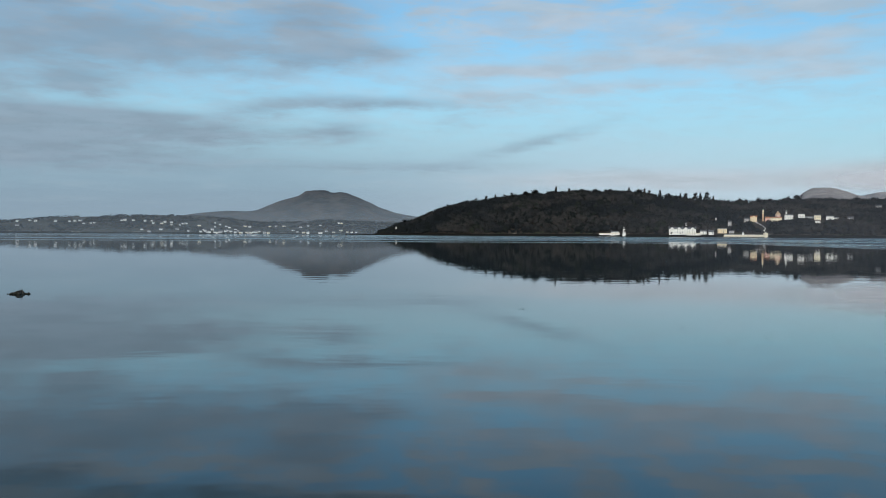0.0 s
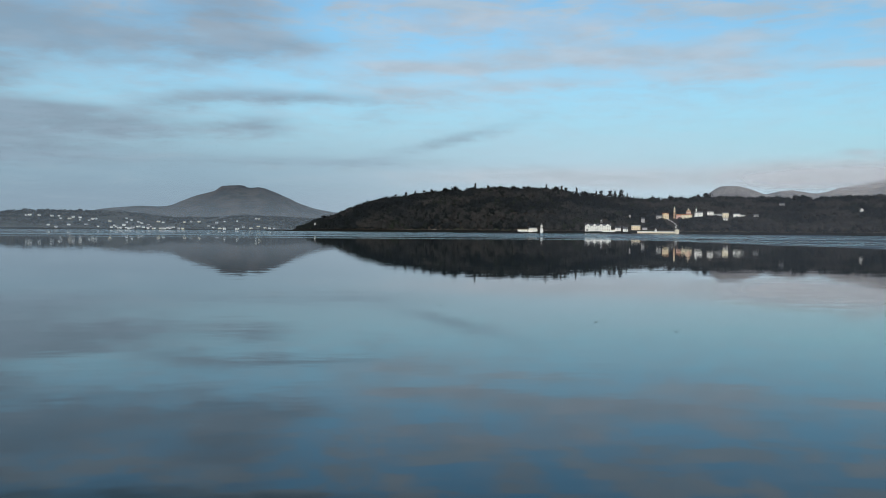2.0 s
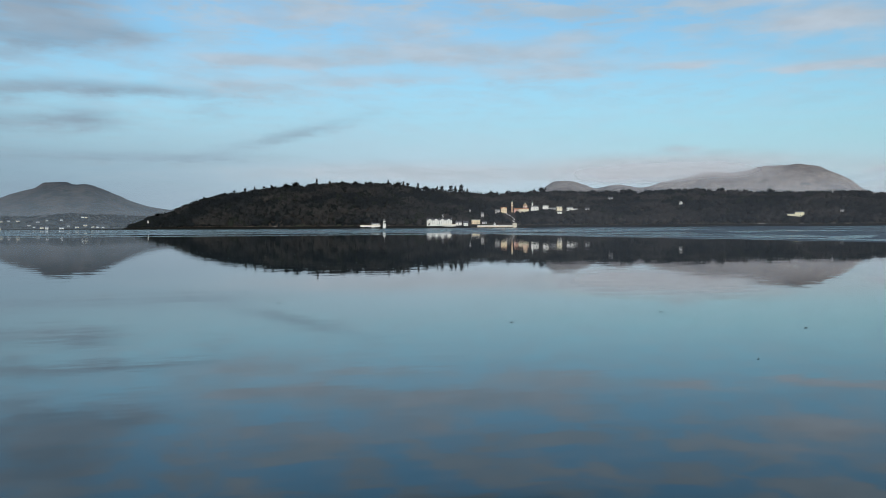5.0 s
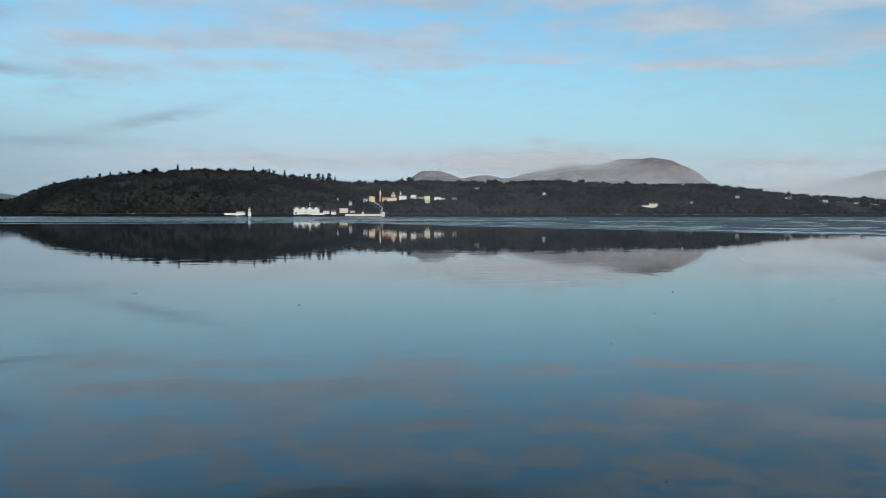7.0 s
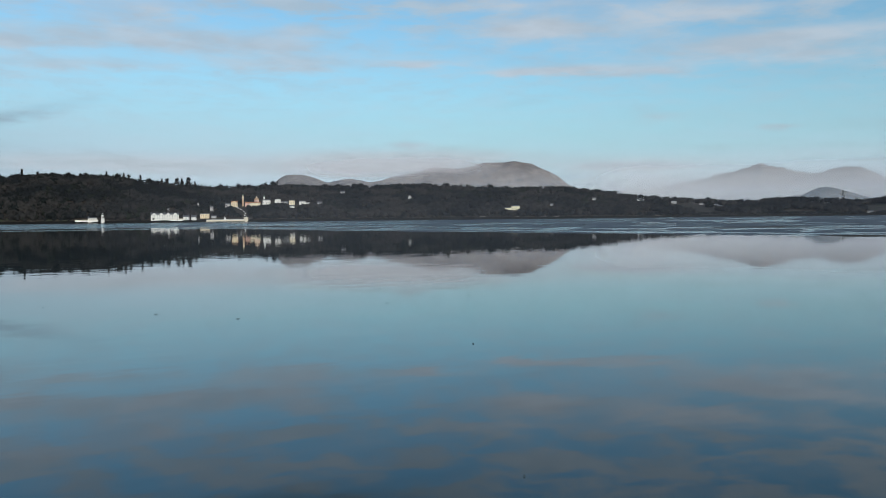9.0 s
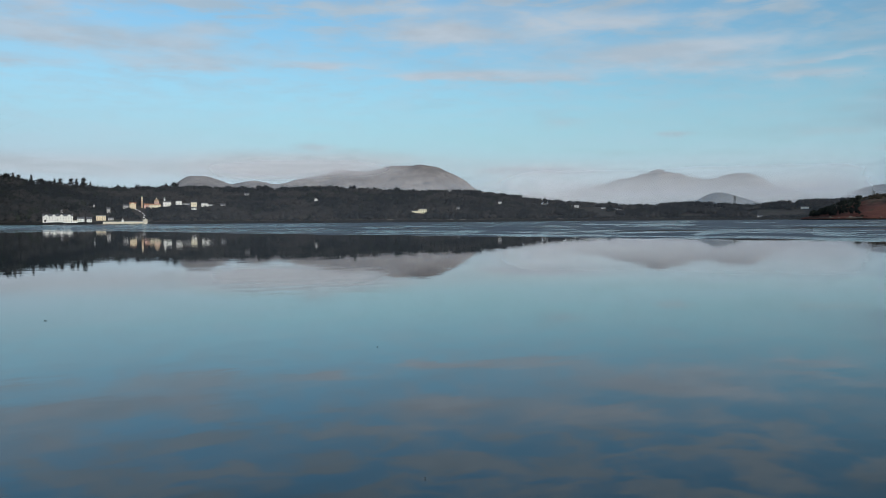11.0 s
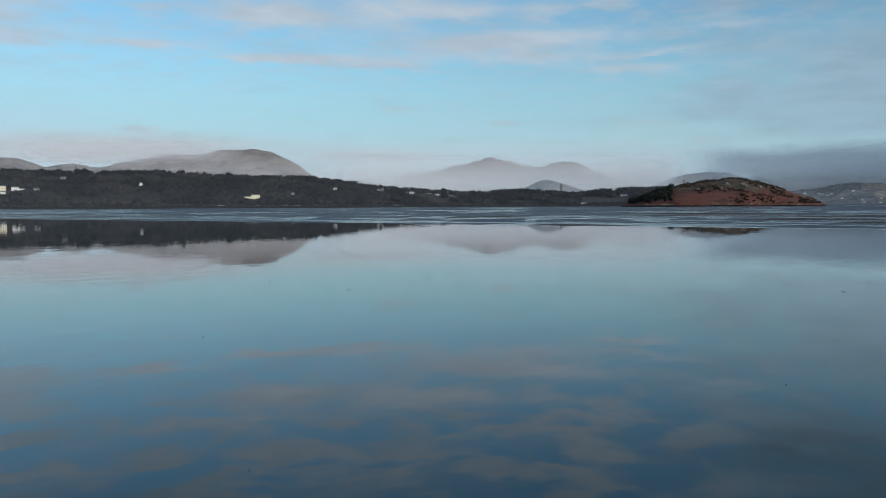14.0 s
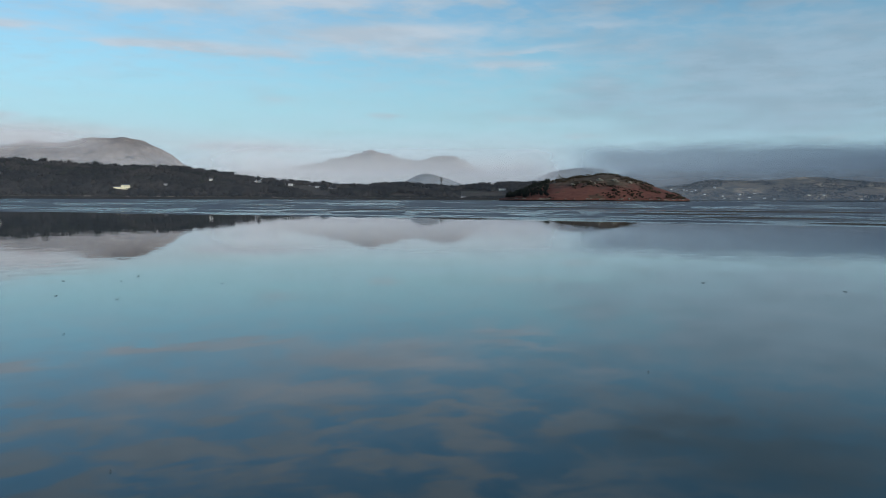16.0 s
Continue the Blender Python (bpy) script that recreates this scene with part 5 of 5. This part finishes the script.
# single trees that stand up along the skyline
PROTO = [tree("pine", "tall scots pine with a high ragged crown", lambda r: pine_crown(r, 170, 0.32, 0.055), M["evergreen"], 201, "skyline trees"),
         tree("fir", "dark pointed fir on the wooded ridge", lambda r: cone_crown(r, 160, 0.23, 0.10, 0.05), M["evergreen"], 202, "skyline trees"),
         tree("oak", "bare broad oak standing above the woods", lambda r: round_crown(r, 130, 0.46, 0.26, 0.050), M["twigs"], 203, "skyline trees"),
         tree("holm_oak", "dark rounded evergreen oak on the ridge", lambda r: round_crown(r, 150, 0.46, 0.22, 0.070), M["evergreen"], 204, "skyline trees")]


def skyline(k, az, s, h, land=head):
    ds, dr = float(curve(land.rows, np.array(az), 1)), float(curve(land.rows, np.array(az), 2))
    d = ds + (dr - ds) * s
    z = float(land.height(np.array([az]), np.array([d]))[0])
    m = pose(*at(az, d, z), 0, 0, az * 77 % 360)
    src = PROTO[k]
    if ("tree", k) in USED:
        src = copy_thing(src, m)
    else:
        USED.add(("tree", k))
    src.matrix_basis = m @ Matrix.Diagonal((h, h, h, 1))


for k, az, h in ((3, -2.6, 9), (3, -0.9, 9), (1, -0.4, 12), (0, 0.3, 13), (3, 1.6, 12), (0, 2.2, 14), (0, 2.9, 15), (1, 3.5, 16), (0, 4.1, 14), (0, 4.6, 15), (3, 5.6, 14), (3, 6.2, 15), (1, 7.55, 20), (0, 8.4, 14), (3, 9.3, 13), (3, 10.2, 15),
                 (0, 10.8, 14), (1, 12.3, 16), (3, 12.9, 15), (1, 13.3, 18), (0, 13.6, 15), (1, 14.3, 19), (3, 14.9, 15), (1, 15.6, 17), (0, 15.9, 17), (0, 16.5, 18), (1, 16.8, 19), (0, 17.2, 20), (1, 17.6, 16), (1, 18.0, 13), (2, 19.2, 14), (2, 20.3, 14)):
    skyline(k, az, 0.985, h * (1.0 if az < 11 else 1.1))
for k, az, h in ((2, 21.0, 14), (3, 22.6, 16), (2, 22.1, 15), (2, 24.4, 13), (2, 25.9, 14), (2, 27.9, 15), (3, 28.4, 14), (2, 30.4, 13), (2, 32.6, 13), (3, 34.1, 13), (3, 37.05, 15), (2, 39.4, 12), (3, 41.2, 12), (3, 42.6, 12), (2, 44.2, 13), (3, 45.2, 14), (2, 46.2, 14), (2, 46.9, 15), (3, 47.7, 12),
                 (3, 51.2, 15), (3, 51.6, 13), (3, 52.6, 9), (3, 55.6, 9), (3, 56.0, 10), (2, 58.2, 10), (2, 61.6, 10)):
    skyline(k, az, 0.98, h)
more = random.Random(31)
for i in range(70):
    az = -1.5 + 20 * (i + more.random()) / 70
    skyline(more.choice((0, 1, 1, 3, 3)), az, 0.95 + 0.05 * more.random(), more.uniform(8, 11.5) if az < 11 else more.uniform(10, 15))
for i in range(60):
    az = 19 + 45 * (i + more.random()) / 60
    skyline(more.choice((2, 2, 2, 3)), az, 0.94 + 0.05 * more.random(), more.uniform(9.5, 13.5))


# ---- pylons ----
def pylon(h, label):
    root = new("pylon")
    bm = bmesh.new()

    def bar(p, q, t=0.24):
        p, q = Vector(p), Vector(q)
        m = (q - p).to_track_quat("Z", "Y").to_matrix()
        r0 = [bm.verts.new(p + m @ Vector(c)) for c in ((-t, -t, 0), (t, -t, 0), (t, t, 0), (-t, t, 0))]
        r1 = [bm.verts.new(q + m @ Vector(c)) for c in ((-t, -t, 0), (t, -t, 0), (t, t, 0), (-t, t, 0))]
        for i in range(4):
            bm.faces.new((r0[i], r0[(i + 1) % 4], r1[(i + 1) % 4], r1[i]))
        bm.faces.new(r0[::-1])
        bm.faces.new(r1)

    def half(z):
        return 3.0 * (1 - z / h) + 0.5
    levels = [0, 0.2, 0.38, 0.54, 0.68, 0.8, 0.9, 0.98]
    for a, b in zip(levels, levels[1:]):
        for sx, sy in ((1, 1), (-1, 1), (-1, -1), (1, -1)):
            w0, w1 = half(a * h), half(b * h)
            bar((sx * w0, sy * w0, a * h), (sx * w1, sy * w1, b * h))
            bar((sx * w0, sy * w0, a * h), (-sy * w1 if sx * sy > 0 else sx * w1, sx * w1 if sx * sy > 0 else -sy * w1, b * h), 0.13)
    part("tower", bm, M["steel"], root)
    for z, w in ((0.66, 6.0), (0.78, 7.0), (0.90, 5.0)):
        bm = bmesh.new()
        bar((-w, 0, z * h), (w, 0, z * h), 0.25)
        bar((-w, 0, z * h), (0, 0, z * h + 1.8), 0.15)
        bar((w, 0, z * h), (0, 0, z * h + 1.8), 0.15)
        part("crossarm", bm, M["steel"], root)
    return tagged(root, label, "pylon", "pylons")


for az, d, top in ((59.0, 1878, 1.53), (66.9, 1885, 1.66)):
    zz = float(head.height(np.array([az]), np.array([d]))[0])
    pylon(el(d, top) - zz, "grey lattice power pylon on a low ridge").matrix_basis = pose(*at(az, d, zz - 0.3), 0, 0, -az + 25)


# ---- rocks, mud and floating weed ----
def boulder(name, size, seed, mat, label, group, squash=0.7):
    bm = bmesh.new()
    bmesh.ops.create_icosphere(bm, subdivisions=3, radius=1.0)
    rng = random.Random(seed)
    o = Vector((rng.random() * 50, rng.random() * 50, 0))
    for v in bm.verts:
        v.co *= 0.75 + 0.5 * noise.fractal(v.co * 1.3 + o, 0.9, 2.1, 4)
        v.co = Vector((v.co.x * size * (1 + 0.4 * rng.random() * 0), v.co.y * size, v.co.z * size * squash))
    me = bpy.data.meshes.new(name)
    bm.to_mesh(me)
    bm.free()
    me.materials.append(mat)
    return tagged(new(name, me), label, "rock", group)


for i, (az, z, size) in enumerate(((67.8, 18.5, 3.2), (68.2, 21, 2.2), (69.2, 20, 2.6), (69.5, 24, 4.0), (69.7, 23.5, 2.6), (70.5, 23.5, 3.6), (70.7, 22, 2.2), (71.5, 21, 3.0), (68.9, 22.5, 2.4))):
    d = island.find(az, z)
    zz = float(island.height(np.array([az]), np.array([d]))[0])
    b = boulder("boulder", size, 300 + i, M["rock"], "pale lichened boulder on the bracken slope", "island boulders")
    b.matrix_basis = pose(*at(az, d, zz + 0.1 * size), 0, 0, 40 * i)
for i in range(46):
    rr = random.Random(i + 900)
    az = 64.0 + 10.9 * rr.random()
    d = island.find(az, 1.2 + 1.6 * rr.random())
    zz = float(island.height(np.array([az]), np.array([d]))[0])
    size = 0.5 + 1.5 * rr.random() ** 2
    b = boulder("shore_rock", size, 400 + i, M["rock"], "pale rock along the island's shore", "island shore rocks", 0.45)
    b.matrix_basis = pose(*at(az, d, zz + 0.1 * size), 0, 0, 67 * i)


def mud_bar(cx, cy, length, width, turn, high, seed, mat="mud", label="low brown mud bar awash in shallow water"):
    """A long low shoal, its rim under water."""
    n, k = 72, 7
    vs, fs = [(0, 0, high)], []
    t = np.linspace(0, 2 * math.pi, n, endpoint=False)
    rad = 1 + 0.35 * fbm(np.cos(t) * 2.2 + seed, np.sin(t) * 2.2, seed, 4) + 0.12 * fbm(np.cos(t) * 9, np.sin(t) * 9 + seed, seed + 1, 3)
    for j in range(1, k + 1):
        f = j / k
        bumps = fbm(np.cos(t) * f * 4 + seed, np.sin(t) * f * 4, seed + 2, 4)
        for i in range(n):
            z = high * (1 - f ** 2.2 * 1.35) + high * 0.5 * bumps[i]
            vs.append((math.cos(t[i]) * rad[i] * f * length / 2, math.sin(t[i]) * rad[i] * f * width / 2, min(z, high * 1.3) if j < k else -0.05))
    for i in range(n):
        fs.append((0, 1 + i, 1 + (i + 1) % n))
        for j in range(k - 1):
            a, b = 1 + j * n + i, 1 + j * n + (i + 1) % n
            fs.append((a, a + n, b + n, b))
    ob = tagged(new("mud_bar", mesh_of("mud_bar", vs, fs, M[mat], True)), label, "mud bar", "mud bars")
    ob.matrix_basis = pose(cx, cy, 0, 0, 0, turn)


for cx, cy, ln, wd, tn, hi, sd in ((61.5, 34, 10, 1.2, 92, 0.06, 1), (64, 3, 12, 1.2, 80, 0.10, 2), (80, 14, 14, 2.0, 100, 0.12, 3), (96, 26, 20, 3.0, 104, 0.14, 4), (67, -9, 14, 1.4, 76, 0.14, 6),
                                   (124, 20, 34, 4, 108, 0.18, 7), (86, -6, 18, 2.2, 98, 0.16, 9), (150, 60, 36, 5, 112, 0.18, 10), (100, 70, 20, 2.4, 104, 0.10, 11)):
    mud_bar(cx, cy, ln, wd, tn, hi, sd)
mud_bar(80, -16, 44, 9, 100, 0.35, 12, "turf", "low green salt-marsh bank edged with mud")


def floating_weed(x, y, size, seed):
    """A scrap of weed lying on the surface."""
    rng = random.Random(seed)
    bm = bmesh.new()
    for _ in range(4):
        ox, oy, t, ln = rng.uniform(-0.5, 0.5) * size, rng.uniform(-0.5, 0.5) * size, rng.uniform(0, 3.14), size * rng.uniform(0.4, 0.9)
        prev = None
        for j in range(6):
            f = j / 5 - 0.5
            w = size * 0.16 * (1 - (2 * f) ** 2 * 0.8)
            c = Vector((ox + math.cos(t) * f * ln, oy + math.sin(t) * f * ln + 0.1 * size * math.sin(6 * f + ox), 0.002 + 0.003 * rng.random()))
            s = Vector((-math.sin(t), math.cos(t), 0)) * w
            cur = [bm.verts.new(c - s), bm.verts.new(c + Vector((0, 0, 0.004))), bm.verts.new(c + s)]
            if prev:
                bm.faces.new((prev[0], cur[0], cur[1], prev[1]))
                bm.faces.new((prev[1], cur[1], cur[2], prev[2]))
            prev = cur
    ob = part("floating_weed", bm, M["weed"], None)
    ob.location = (x, y, 0.002)
    tagged(ob, "small dark scrap of weed afloat on calm water", "seaweed", "floating weed")


SCRAPS = [(12.0, 16.6), (12.0, 14.1), (13.6, 14.5), (12.7, 13.2), (12.3, 12.7), (11.8, 11.5), (14.5, 13.1), (13.8, 11.6), (15.4, 12.6), (13.5, 10.1),
         (15.2, 11.2), (16.8, 9.5), (15.5, 6.7), (15.0, 5.5), (19.2, 5.8), (17.8, 5.3), (15.3, 3.7), (17.0, 3.9), (19.2, 4.0), (17.9, 2.7),
         (16.0, 1.6), (16.8, 1.4)]
SCRAPS += [(20.1, 1.4), (8.0, 2.2), (9.1, 11.1), (4.2, 14.8), (9.1, 17.0), (13.5, 18.8), (8.9, 12.3), (6.5, 8.7), (11.1, 13.5), (1.7, 18.3),
         (8.3, 14.0), (10.6, 16.3), (8.3, 12.9), (10.5, 14.4), (14.8, 12.0), (14.2, 10.8), (9.9, 17.1), (3.5, 4.0), (2.8, 17.4), (5.1, 13.3),
         (8.5, 21.4), (8.4, 23.9)]
for i, (x, y) in enumerate(SCRAPS):
    floating_weed(x, y, (0.035 + 0.055 * ((i * 37) % 10) / 10) * min(1.0, math.hypot(x, y) / 18) ** 1.5, 500 + i)


def weed_raft():
    """A raft of bladder wrack and sticks that breaks the surface."""
    root = new("weed_raft")
    bm = bmesh.new()
    rng = random.Random(9)
    for _ in range(70):
        x = rng.gauss(0, 0.16)
        y = rng.gauss(0, 0.12)
        hh = max(0.02, 0.11 - 0.35 * abs(x - 0.05)) * rng.uniform(0.4, 1.1)
        r = rng.uniform(0.02, 0.045)
        m = Matrix.Translation((x, y, hh * 0.5)) @ Euler((rng.uniform(-1, 1), rng.uniform(-1, 1), rng.uniform(0, 6))).to_matrix().to_4x4()
        bmesh.ops.create_icosphere(bm, subdivisions=1, radius=1.0, matrix=m @ Matrix.Diagonal((r * 1.6, r, max(hh, 0.03), 1)))
    part("wrack", bm, M["weed"], root)
    for x, y, t, up in ((-0.30, 0, 0.2, 0.02), (0.08, 0.03, 1.2, 0.16), (0.18, -0.02, 2.0, 0.14), (0.02, 0.05, 0.8, 0.15)):
        bm = bmesh.new()
        bmesh.ops.create_cone(bm, cap_ends=True, segments=6, radius1=0.010, radius2=0.004, depth=0.24, matrix=Matrix.Translation((x, y, up * 0.5)) @ Euler((0, radians(80 - up * 400), t)).to_matrix().to_4x4())
        part("stick", bm, M["bark"], root)
    root.location, root.scale = (-10.95, 21.9, 0.0), (0.72, 0.72, 0.8)
    tagged(root, "dark raft of weed and sticks afloat on water", "seaweed")


weed_raft()
